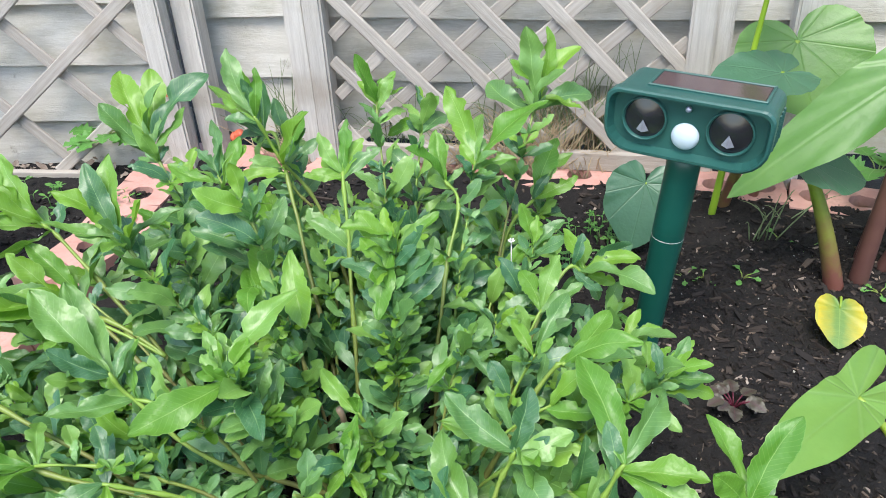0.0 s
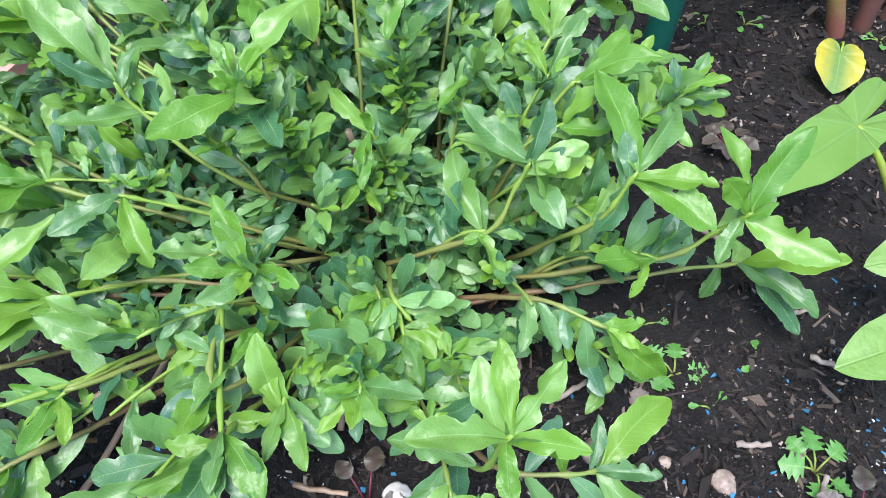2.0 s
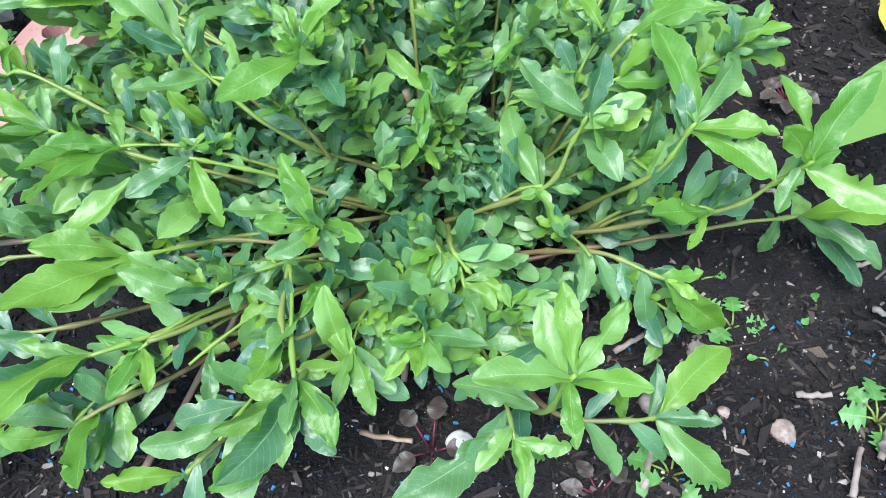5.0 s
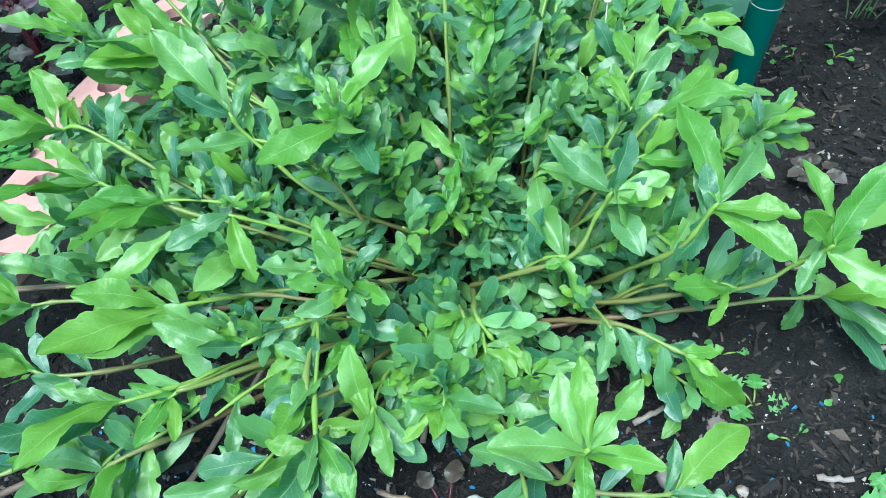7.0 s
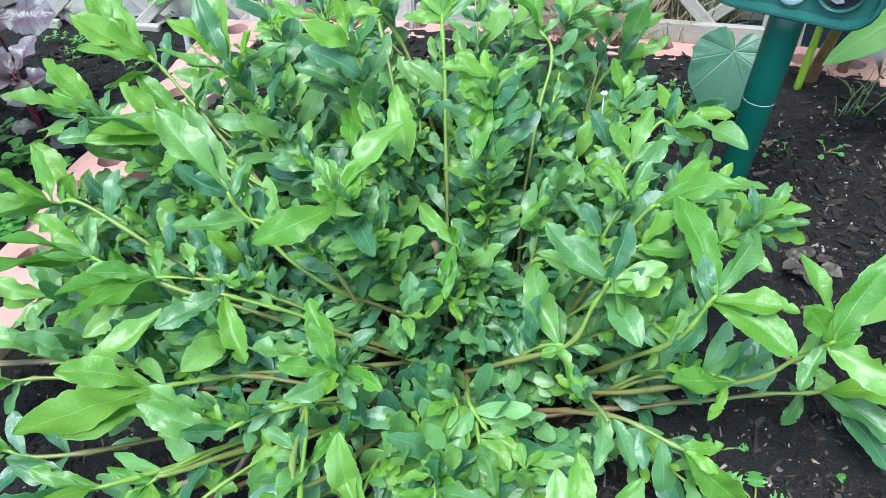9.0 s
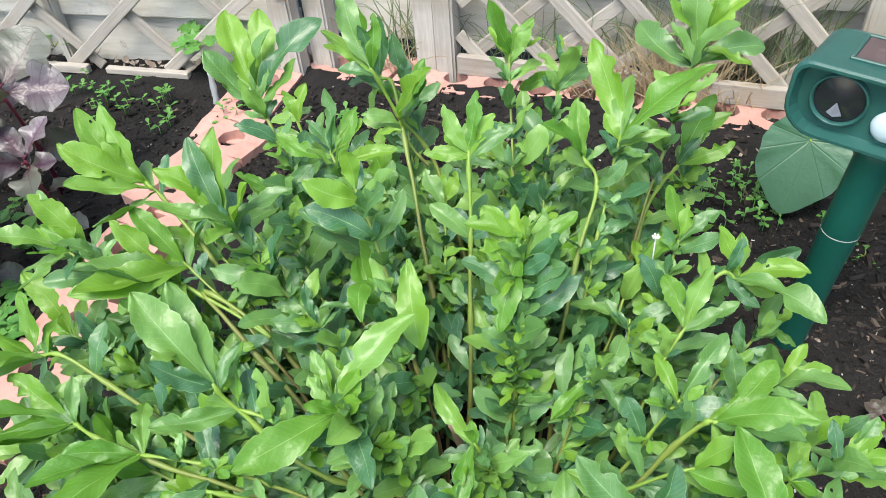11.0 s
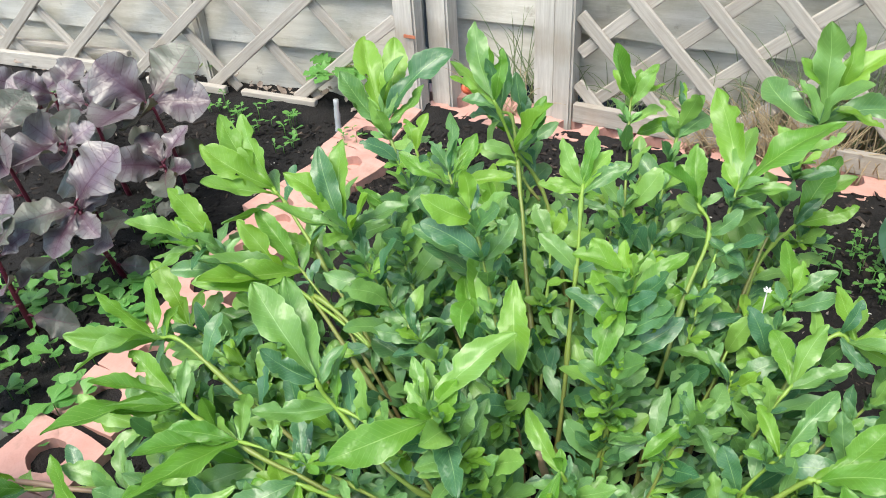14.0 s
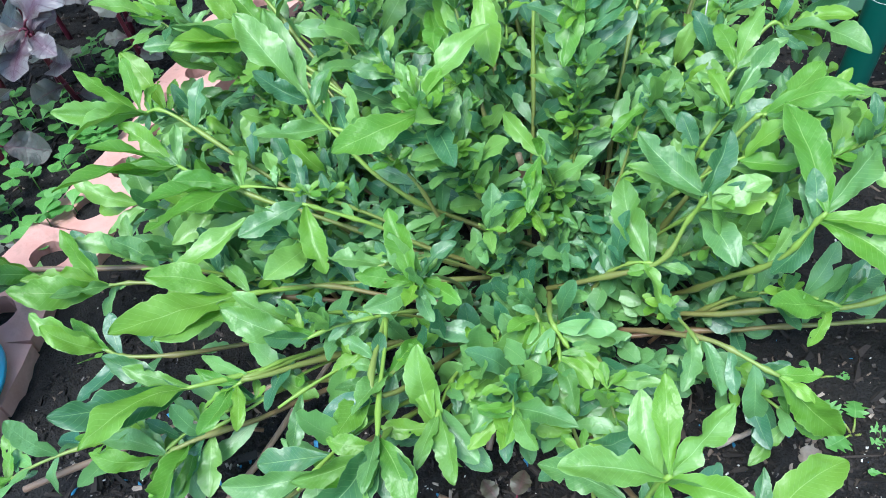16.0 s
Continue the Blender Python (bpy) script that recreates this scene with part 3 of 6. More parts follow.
        v += [(0.0138 * math.cos(a) * math.cos(2 * math.pi * k / 24), 0.003 - 0.007 * math.sin(a), 0.0138 * math.cos(a) * math.sin(2 * math.pi * k / 24)) for k in range(24)]
    for i in range(6):
        f += [(i * 24 + k, i * 24 + (k + 1) % 24, (i + 1) * 24 + (k + 1) % 24, (i + 1) * 24 + k) for k in range(24)]
    part("sensor_dome", mesh_of("sensor_dome", v, f, DOME), None, head, "milky white round sensor dome").matrix_basis = pose(0.0, 0.002, -0.009)
    bm = bmesh.new()
    bmesh.ops.create_uvsphere(bm, u_segments=12, v_segments=8, radius=0.0032)
    part("indicator", bm, GLINT_INDICATOR, head, "small clear indicator light", True).matrix_basis = pose(0.0, 0.002, 0.020)
    # sloping panel on the roof of the head
    bm = box(0.108, 0.044, 0.002, (0, 0, 0), 0.0008)
    part("solar_panel", bm, PANEL, head, "dark brown glossy solar cell").matrix_basis = pose(0.010, 0.043, H * 0.478, 0)
    for sx, sy, w, d in ((0, -0.0235, 0.114, 0.003), (0, 0.0235, 0.114, 0.003), (-0.0555, 0, 0.003, 0.044), (0.0555, 0, 0.003, 0.044)):
        part("panel_rim", box(w, d, 0.004, (0, 0, 0), 0.0008), PLASTIC, head).matrix_basis = pose(0.010 + sx, 0.043 + sy, H * 0.48, 0)
    for k in range(4):
        part("rib", box(0.003, 0.003, H * 0.5, (0, 0, 0), 0.001), PLASTIC, head).matrix_basis = pose(W * 0.485, 0.025 + 0.012 * k, 0)
    head.matrix_basis = pose(0.238, 0.700, 0.293, 0, 2, -30)
    foot, neck = Vector((0.232, 0.742, -0.03)), Vector((0.252, 0.728, 0.268))
    line = [foot.lerp(neck, i / 10) for i in range(11)]
    v, f, uv = tube(line, [0.0165] * 6 + [0.0175] * 5, 24)
    part("stake", mesh_of("stake", v, f, PLASTIC_TUBE, uv), None, top, "dark green plastic tube")
    mid = foot.lerp(neck, 0.62)
    v, f, uv = tube([mid, mid + (neck - foot).normalized() * 0.0007], [0.0176, 0.0176], 24)
    part("thread", mesh_of("thread", v, f, WIRE, uv), None, top, "thin pale ring round the stake")
    return top


repeller()

# ---- herb bush ----
def herb_leaf(seed, rows=26, cols=8, rough=1.0, soft=1.0):
    """A blade along y with a wavy, toothed and here and there eaten edge, folded along its midrib."""
    r = random.Random(seed)
    wide, fold, curl = r.uniform(0.28, 0.39), r.uniform(0.0, 0.5), r.choice((-0.12, 0.1, 0.2, 0.3, 0.45))
    peak, blunt, off = r.uniform(1.15, 1.75), r.uniform(0.58, 0.78) * soft, Vector((seed * 3.7, 0, 0))
    twist, bend = r.uniform(-0.4, 0.4), r.uniform(-0.3, 0.3)
    gaps = [(r.choice((-1, 1)), r.uniform(0.35, 0.95), r.uniform(0.02, 0.07), r.uniform(0.25, 0.8)) for _ in range(r.choice((0, 1, 1, 2, 2, 3)))]
    verts, uvs, faces = [], [], []
    for i in range(rows + 1):
        v = 1 - (1 - i / rows) ** 1.5
        body = 0.5 * math.sin(math.pi * min(1.0, v ** peak)) ** blunt + 0.055 * (1 - v) ** 0.6
        for j in range(cols + 1):
            u = 2 * j / cols - 1
            s = 1 if u > 0 else -1
            w = max(0.008, body)
            w *= 1 + rough * (0.15 * noise.noise(Vector((v * 4.5, s * 9, 0)) + off) + 0.08 * noise.noise(Vector((v * 17, s * 5, 3)) + off)) * abs(u)
            if abs(u) > 0.99:
                w *= 1 + rough * 0.034 * (1 if (i + s) % 3 else -1.3) * min(1, 5 * v * (1 - v))
            for side, at, size, deep in gaps:
                if u * side > 0:
                    w *= 1 - deep * math.exp(-((v - at) / size) ** 2) * abs(u)
            x = u * w * wide
            z = fold * abs(x) + curl * v * (1 - v) + 0.048 * rough * abs(u) ** 1.3 * math.sin(v * 11 + s * 2 + seed) * math.sin(math.pi * v ** 0.8)
            z += 0.03 * noise.noise(Vector((u * 1.5, v * 5, 7)) + off)
            x += bend * v * (v - 1)
            a = twist * v
            verts.append((x * math.cos(a) - z * math.sin(a) * 0.6, v, z * math.cos(a) + x * math.sin(a)))
            uvs.append((j / cols, v))
    hole = {(r.randrange(8, rows - 5), r.choice((1, 2, cols - 3, cols - 2))) for _ in range(r.choice((0, 0, 0, 0, 0, 1)))} if rows > 20 else ()
    for i in range(rows):
        for j in range(cols):
            if (i, j) not in hole:
                a = i * (cols + 1) + j
                faces.append((a, a + 1, a + cols + 2, a + cols + 1))
    return verts, faces, uvs


def leaf_meshes(material, seeds):
    out = []
    for i in seeds:
        v, f, uv = herb_leaf(i)
        out.append(mesh_of("leaf", v, f, material, uv))
    return out


LEAVES = leaf_meshes(HERB, range(28))
YOUNG = leaf_meshes(HERB_YOUNG, range(50, 66))
LOW = [blade(spoon, 1.0, random.Random(i).uniform(0.36, 0.52), 8, 4, i, random.Random(i).uniform(0.05, 0.4), 0.3, 0.05, 0.03, i % 2, random.Random(i).uniform(-0.5, 0.5)) for i in range(10)]
TUFT = [herb_leaf(150 + i, 20, 6) for i in range(24)]
MID = [herb_leaf(120 + i, 16, 6, 0.9, 0.9) for i in range(20)]
LOW_LONG = [herb_leaf(80 + i, 10, 4, 0.8, 0.82) for i in range(12)]

bush = tagged(new("leafy_herb"), "spreading bright green leafy herb bush with jointed stems in soil", "plant")
small_leaves, mid_leaves, bud_leaves = [], [], []
open_stems = []
CROWN = Vector((-0.055, 0.465, 0.0))


def clear(p):
    """Whether a filling leaf at p would leave the long bare stems free above."""
    open_up = Vector((0.0, -0.66, 0.75))
    for q in open_stems:
        w = p - q
        h = w.dot(open_up)
        if -0.006 < h < 0.12 and (w - open_up * h).length < 0.014:
            return False
    return True


def put_leaf(stem, base, tip, wide=1.0, roll=0.0, up=(0, -0.25, 1), young=0.35):
    """A leaf object from its foot to its point."""
    base, tip = Vector(base), Vector(tip)
    d = tip - base
    ob = new("leaf", rng.choice(YOUNG if rng.random() < young else LEAVES))
    ob.parent = stem
    ob.matrix_basis = frame_on(base, d, up, roll) @ Matrix.Diagonal((d.length * wide, d.length, d.length, 1))
    return ob


def smooth_line(points, n):
    """A soft line through the points."""
    p = [Vector(a) for a in points]
    p = [p[0] * 2 - p[1]] + p + [p[-1] * 2 - p[-2]]
    out = []
    for i in range(n):
        q = i / (n - 1) * (len(p) - 3)
        k = min(int(q), len(p) - 4)
        t = q - k
        a, b, c, d = p[k:k + 4]
        out.append(0.5 * (2 * b + (c - a) * t + (2 * a - 5 * b + 4 * c - d) * t * t + (3 * b - a - 3 * c + d) * t ** 3))
    return out


def shoot(tip, leaves=(), base=None, via=(), size=0.05, count=6, bow=0.03, along=8, spread=1.0):
    """A jointed stem from its foot to its tip: the placed leaves, a tuft at the tip and smaller leaves on the way."""
    tip = Vector(tip)
    r = random.Random(round(1000 * (tip.x + 3 * tip.y + 7 * tip.z)))
    foot = Vector(base) if base else Vector((CROWN.x + 0.3 * (tip.x - CROWN.x) + r.uniform(-0.03, 0.03), CROWN.y + 0.3 * (tip.y - CROWN.y) + r.uniform(-0.03, 0.03), 0.0))
    if via:
        pts = smooth_line([foot, *via, tip], 26)
    else:
        mid = foot.lerp(tip, 0.5) + Vector((r.uniform(-0.015, 0.015), 0, bow + 0.15 * (tip - foot).xy.length * (1 if tip.z < 0.2 else 0)))
        pts = bezier(foot, mid, tip, 26)
    pts = [p + Vector((noise.noise(p * 18), noise.noise(p * 18 + Vector((5, 0, 0))), 0)) * 0.0035 for p in pts]
    fat = 0.98 if via else 0.75
    if via:
        open_stems.extend(pts[3::2])
    rad = [fat * (0.0023 - 0.0009 * i / 25 + (0.0011 if i % 6 == 5 else 0.0003 if i % 6 in (0, 4) else 0)) for i in range(26)]
    v, f, uv = tube(pts, rad, 7)
    stem = part("stem", mesh_of("stem", v, f, (STEM if tip.z > 0.1 else STEM_BROWN) if via else rng.choice((STEM, STEM, STEM_BROWN)), uv), None, bush)
    d = (pts[-1] - pts[-4]).normalized()
    for k, point in enumerate(leaves):
        point = Vector(point)
        b = pts[-1] - d * 0.003 * k
        out = point - b
        up = Vector((-0.4 * out.x, -0.5, 0.9)) + 0.3 * d
        put_leaf(stem, b, point, r.uniform(0.74, 1.02), r.uniform(-28, 28), up, 0.6 if k < 3 else 0.3)
    a0 = r.uniform(0, 360)
    size *= 0.85 if leaves else 0.80
    for k in range(count):
        side = Matrix.Rotation(radians(a0 + 137.5 * k), 3, d) @ d.orthogonal().normalized()
        axis = (d * (1.2 - 0.75 * k / count) + side * (0.35 + 0.85 * k / max(1, count - 1)) * spread).normalized()
        axis.z = max(axis.z, -0.25)
        L = size * (0.6 + 0.5 * min(1, (k + 1) / 3)) * r.uniform(0.8, 1.15)
        b = pts[-1] - d * 0.005 * k
        if leaves or clear(b + axis * L * 0.6):
            m = frame_on(b, axis, (0, -0.5, 0.9) if abs(axis.z) < 0.9 else -side, r.uniform(-30, 30)) @ Matrix.Diagonal((L * r.uniform(0.85, 1.2), L, L, 1))
            (bud_leaves if r.random() < (0.75 if k < 2 else 0.2) else mid_leaves).append((*r.choice(TUFT), m))
    along = 4 if via else along + (2 if tip.z > 0.2 else -2)
    for k in range(along):
        i = int(6 + 18 * (k + 0.5) / along)
        dd = (pts[i + 1] - pts[i - 1]).normalized()
        side = Matrix.Rotation(r.uniform(0, 6.28), 3, dd) @ dd.orthogonal().normalized()
        for s in (1, -1):
            axis = (dd * r.uniform(0.3, 0.9) + side * s + Vector((0, 0, 0.25))).normalized()
            m = frame_on(pts[i], axis, (0, -0.45, 0.9), r.uniform(-35, 35))
            if tip.z > 0.11 and i > 8:
                if clear(pts[i] + axis * 0.02):
                    mid_leaves.append((*r.choice(MID), m @ Matrix.Scale(r.uniform(0.022, 0.050) * (1.2 if tip.z > 0.22 else 1.0), 4)))
                for _ in range(3):
                    ax = (axis + Vector((r.uniform(-1, 1), r.uniform(-1, 1), r.uniform(0, 1)))).normalized()
                    small_leaves.append((*r.choice(LOW_LONG), frame_on(pts[i], ax, (0, -0.3, 1), r.uniform(-35, 35)) @ Matrix.Scale(r.uniform(0.011, 0.028), 4)))
            else:
                small_leaves.append((*r.choice(LOW_LONG), m @ Matrix.Scale(r.uniform(0.026, 0.052), 4)))
    for i in (r.randrange(8, 14), r.randrange(14, 22)):
        n = r.choice((5, 6, 8))
        for k in range(n):
            a = 2.4 * k + r.random()
            ax = Vector((math.cos(a), math.sin(a), 0.9 - 0.8 * k / n))
            bud_leaves.append((*r.choice(LOW), frame_on(pts[i] + Vector((0, -0.004, 0.004)), ax, (0, -0.2, 1), r.uniform(-25, 25)) @ Matrix.Scale(r.uniform(0.011, 0.022), 4)))
    return stem


# shoots whose leaves are placed one by one: tip, leaf points, joints on the way
shoot((-0.297, 0.724, 0.295), leaves=((-0.333, 0.777, 0.351), (-0.299, 0.775, 0.353), (-0.278, 0.744, 0.348), (-0.236, 0.765, 0.348), (-0.256, 0.734, 0.325), (-0.341, 0.732, 0.333), (-0.340, 0.753, 0.316),), size=0.046, count=4)
s = shoot((-0.209, 0.820, 0.264), leaves=((-0.238, 0.840, 0.344), (-0.205, 0.842, 0.316), (-0.259, 0.818, 0.297),), base=(-0.100, 0.550, 0.030), via=((-0.178, 0.781, 0.239),), size=0.046, count=4)
put_leaf(s, (-0.177, 0.777, 0.241), (-0.153, 0.804, 0.290))
put_leaf(s, (-0.177, 0.777, 0.241), (-0.159, 0.773, 0.228))
shoot((-0.192, 0.860, 0.227), leaves=((-0.203, 0.880, 0.280), (-0.182, 0.863, 0.228),), size=0.046, count=4)
shoot((-0.069, 0.800, 0.298), leaves=((-0.087, 0.786, 0.356), (-0.048, 0.812, 0.328), (-0.040, 0.806, 0.311),), size=0.046, count=4)
shoot((-0.022, 0.813, 0.279), leaves=((-0.028, 0.825, 0.307), (-0.003, 0.818, 0.292), (-0.062, 0.812, 0.253),), size=0.046, count=4)
shoot((0.116, 0.873, 0.276), leaves=((0.125, 0.895, 0.347), (0.082, 0.891, 0.311), (0.080, 0.880, 0.280), (0.163, 0.854, 0.261),), size=0.085, count=8)
s = shoot((0.002, 0.713, 0.244), leaves=((-0.034, 0.691, 0.289), (-0.005, 0.736, 0.289), (0.023, 0.717, 0.254),), base=(-0.020, 0.520, 0.000), via=((-0.006, 0.624, 0.138), (0.014, 0.695, 0.219),), size=0.046, count=4)
put_leaf(s, (0.014, 0.695, 0.219), (-0.023, 0.732, 0.189))
put_leaf(s, (0.014, 0.695, 0.219), (0.049, 0.687, 0.197))
put_leaf(s, (-0.003, 0.621, 0.148), (0.033, 0.606, 0.153))
shoot((-0.093, 0.660, 0.282), leaves=((-0.086, 0.682, 0.325), (-0.113, 0.674, 0.316), (-0.129, 0.653, 0.282), (-0.055, 0.672, 0.299),), base=(-0.085, 0.500, 0.000), via=((-0.086, 0.593, 0.176),), size=0.046, count=4)
s = shoot((-0.202, 0.633, 0.294), leaves=((-0.204, 0.655, 0.340), (-0.176, 0.652, 0.315), (-0.251, 0.648, 0.301), (-0.148, 0.644, 0.292), (-0.181, 0.654, 0.323),), size=0.046, count=4)
put_leaf(s, (-0.120, 0.534, 0.272), (-0.107, 0.490, 0.225))
shoot((-0.283, 0.580, 0.270), leaves=((-0.326, 0.578, 0.311), (-0.302, 0.601, 0.326), (-0.284, 0.612, 0.329), (-0.332, 0.561, 0.291), (-0.228, 0.606, 0.276), (-0.273, 0.534, 0.276),), size=0.046, count=4)
s = shoot((-0.168, 0.584, 0.295), leaves=((-0.185, 0.617, 0.289), (-0.201, 0.597, 0.285), (-0.143, 0.586, 0.288),), size=0.046, count=4)
put_leaf(s, (-0.159, 0.520, 0.217), (-0.167, 0.565, 0.218))
shoot((-0.039, 0.590, 0.248), leaves=((-0.088, 0.592, 0.259), (-0.056, 0.538, 0.195), (-0.076, 0.581, 0.241),), size=0.046, count=4)
shoot((0.023, 0.515, 0.190), leaves=((0.018, 0.522, 0.197), (0.042, 0.533, 0.167), (0.008, 0.510, 0.184), (0.036, 0.490, 0.170), (-0.014, 0.484, 0.163),), base=(-0.020, 0.480, 0.000), size=0.030, count=3)
shoot((-0.143, 0.317, 0.161), leaves=((-0.163, 0.348, 0.202), (-0.181, 0.307, 0.177), (-0.116, 0.342, 0.179), (-0.138, 0.324, 0.130),), size=0.046, count=4)
shoot((-0.068, 0.249, 0.115), leaves=((-0.100, 0.264, 0.104), (-0.072, 0.236, 0.108), (-0.025, 0.232, 0.135), (-0.049, 0.221, 0.122), (-0.042, 0.288, 0.080),), size=0.030, count=3)
s = shoot((0.021, 0.174, 0.192), leaves=((0.016, 0.215, 0.222), (0.049, 0.203, 0.219), (-0.034, 0.168, 0.202), (0.019, 0.140, 0.177), (0.036, 0.171, 0.193),), base=(-0.020, 0.300, 0.010), via=((0.005, 0.196, 0.110),), size=0.046, count=4)
put_leaf(s, (0.005, 0.196, 0.117), (-0.048, 0.204, 0.136))
s = shoot((0.090, 0.217, 0.060), leaves=((0.150, 0.270, 0.065), (0.140, 0.185, 0.019), (0.131, 0.209, 0.069), (0.093, 0.250, 0.080),), base=(-0.020, 0.300, 0.020), via=((0.020, 0.225, 0.060), (0.066, 0.212, 0.066),), size=0.046, count=4)
put_leaf(s, (0.066, 0.212, 0.066), (0.061, 0.247, 0.053))
shoot((-0.011, 0.178, 0.110), leaves=((0.024, 0.173, 0.111), (-0.012, 0.185, 0.113), (-0.007, 0.144, 0.097), (-0.086, 0.142, 0.106),), size=0.046, count=4)
shoot((0.106, 0.312, 0.096), leaves=((0.157, 0.301, 0.046),), base=(0.000, 0.370, 0.060), via=((0.060, 0.335, 0.100),), size=0.046, count=4)
shoot((0.121, 0.371, 0.195), leaves=((0.101, 0.447, 0.226), (0.161, 0.428, 0.208), (0.173, 0.352, 0.197), (0.169, 0.328, 0.178), (0.099, 0.369, 0.136),), base=(0.030, 0.430, 0.030), via=((0.100, 0.375, 0.140),), size=0.046, count=4)
shoot((0.095, 0.401, 0.135), leaves=((0.101, 0.400, 0.193), (0.052, 0.392, 0.189), (0.058, 0.395, 0.153),), size=0.046, count=4)
shoot((0.050, 0.392, 0.186), leaves=((0.003, 0.419, 0.219), (0.087, 0.396, 0.190), (-0.002, 0.436, 0.175), (0.063, 0.417, 0.224),), base=(-0.060, 0.400, 0.070), via=((0.019, 0.388, 0.117), (0.042, 0.394, 0.160),), size=0.046, count=4)
shoot((0.204, 0.355, 0.168), leaves=((0.182, 0.399, 0.210), (0.237, 0.379, 0.225), (0.174, 0.351, 0.204), (0.258, 0.320, 0.155), (0.182, 0.334, 0.139), (0.220, 0.355, 0.178),), base=(0.000, 0.405, 0.035), via=((0.151, 0.375, 0.098), (0.192, 0.370, 0.131),), size=0.046, count=4)
s = shoot((0.250, 0.411, 0.050), leaves=((0.308, 0.370, 0.098), (0.284, 0.351, 0.026), (0.298, 0.358, 0.040),), base=(0.000, 0.395, 0.020), via=((0.150, 0.402, 0.045),), size=0.046, count=4)
put_leaf(s, (0.231, 0.417, 0.045), (0.221, 0.409, 0.005))
put_leaf(s, (0.181, 0.421, 0.060), (0.188, 0.400, 0.099))
shoot((0.151, 0.375, 0.100), leaves=((0.099, 0.352, 0.124),), size=0.046, count=4)
shoot((0.166, 0.438, 0.211), leaves=((0.195, 0.426, 0.217), (0.184, 0.457, 0.232), (0.157, 0.454, 0.230),), size=0.046, count=4)
shoot((-0.035, 0.317, 0.102), leaves=((-0.029, 0.278, 0.077),), base=(-0.060, 0.420, 0.050), via=((-0.052, 0.340, 0.110),), size=0.046, count=4)
s = shoot((-0.151, 0.207, 0.120), leaves=((-0.124, 0.175, 0.100), (-0.196, 0.147, 0.114), (-0.202, 0.211, 0.087), (-0.151, 0.158, 0.119),), base=(-0.120, 0.330, 0.020), via=((-0.150, 0.250, 0.090),), size=0.046, count=4)
put_leaf(s, (-0.173, 0.302, 0.107), (-0.210, 0.276, 0.082))
shoot((-0.128, 0.248, 0.069), leaves=((-0.105, 0.237, 0.059), (-0.162, 0.241, 0.089), (-0.118, 0.258, 0.073), (-0.137, 0.281, 0.139),), base=(-0.100, 0.330, 0.020), size=0.030, count=3)
shoot((-0.246, 0.297, 0.125), leaves=((-0.286, 0.294, 0.148), (-0.242, 0.310, 0.133),), size=0.046, count=4)
shoot((-0.324, 0.344, 0.091), leaves=((-0.367, 0.298, 0.090), (-0.371, 0.322, 0.110),), base=(-0.120, 0.390, 0.050), via=((-0.249, 0.373, 0.085),), size=0.046, count=4)
shoot((-0.299, 0.223, 0.074), leaves=((-0.287, 0.155, 0.099), (-0.303, 0.184, 0.059),), size=0.046, count=4)
s = shoot((-0.259, 0.408, 0.146), leaves=((-0.304, 0.372, 0.141), (-0.234, 0.365, 0.110),), base=(-0.120, 0.430, 0.060), via=((-0.200, 0.420, 0.110),), size=0.046, count=4)
put_leaf(s, (-0.310, 0.400, 0.135), (-0.357, 0.344, 0.122))
shoot((-0.068, 0.457, 0.165), leaves=((-0.074, 0.411, 0.144), (-0.103, 0.501, 0.175),), size=0.030, count=3)
shoot((0.141, 0.637, 0.171), leaves=((0.120, 0.670, 0.205), (0.189, 0.663, 0.188), (0.191, 0.634, 0.188), (0.193, 0.582, 0.183), (0.145, 0.688, 0.184), (0.150, 0.606, 0.172),), base=(0.020, 0.500, 0.020), via=((0.109, 0.627, 0.168),), size=0.040, count=3)
shoot((0.167, 0.627, 0.132), leaves=((0.189, 0.610, 0.124), (0.151, 0.604, 0.134), (0.179, 0.664, 0.129),), base=(0.050, 0.500, 0.020), size=0.040, count=3)
shoot((0.094, 0.466, 0.203), leaves=((0.135, 0.506, 0.222), (0.149, 0.448, 0.234), (0.138, 0.434, 0.232), (0.127, 0.483, 0.199),), base=(0.000, 0.440, 0.030), via=((0.078, 0.466, 0.182),), size=0.040, count=3)
shoot((0.163, 0.471, 0.182), leaves=((0.193, 0.481, 0.202), (0.172, 0.516, 0.181), (0.175, 0.494, 0.177),), base=(0.030, 0.420, 0.030), size=0.040, count=3)
shoot((0.074, 0.490, 0.194), leaves=((0.104, 0.522, 0.229), (0.058, 0.520, 0.205), (0.050, 0.487, 0.191),), base=(0.000, 0.460, 0.020), size=0.040, count=3)
shoot((0.090, 0.582, 0.171), leaves=((0.109, 0.614, 0.209), (0.073, 0.625, 0.185), (0.129, 0.592, 0.191), (0.053, 0.574, 0.161),), base=(0.020, 0.500, 0.020), size=0.040, count=3)
shoot((0.112, 0.846, 0.150), leaves=((0.139, 0.879, 0.214), (0.159, 0.875, 0.194), (0.161, 0.843, 0.178), (0.128, 0.851, 0.179),), base=(0.020, 0.560, 0.020), via=((0.066, 0.749, 0.144),), size=0.040, count=3)
shoot((0.094, 0.688, 0.178), leaves=((0.056, 0.652, 0.167), (0.082, 0.724, 0.207), (0.124, 0.706, 0.176), (0.125, 0.698, 0.199),), base=(0.030, 0.540, 0.020), size=0.040, count=3)
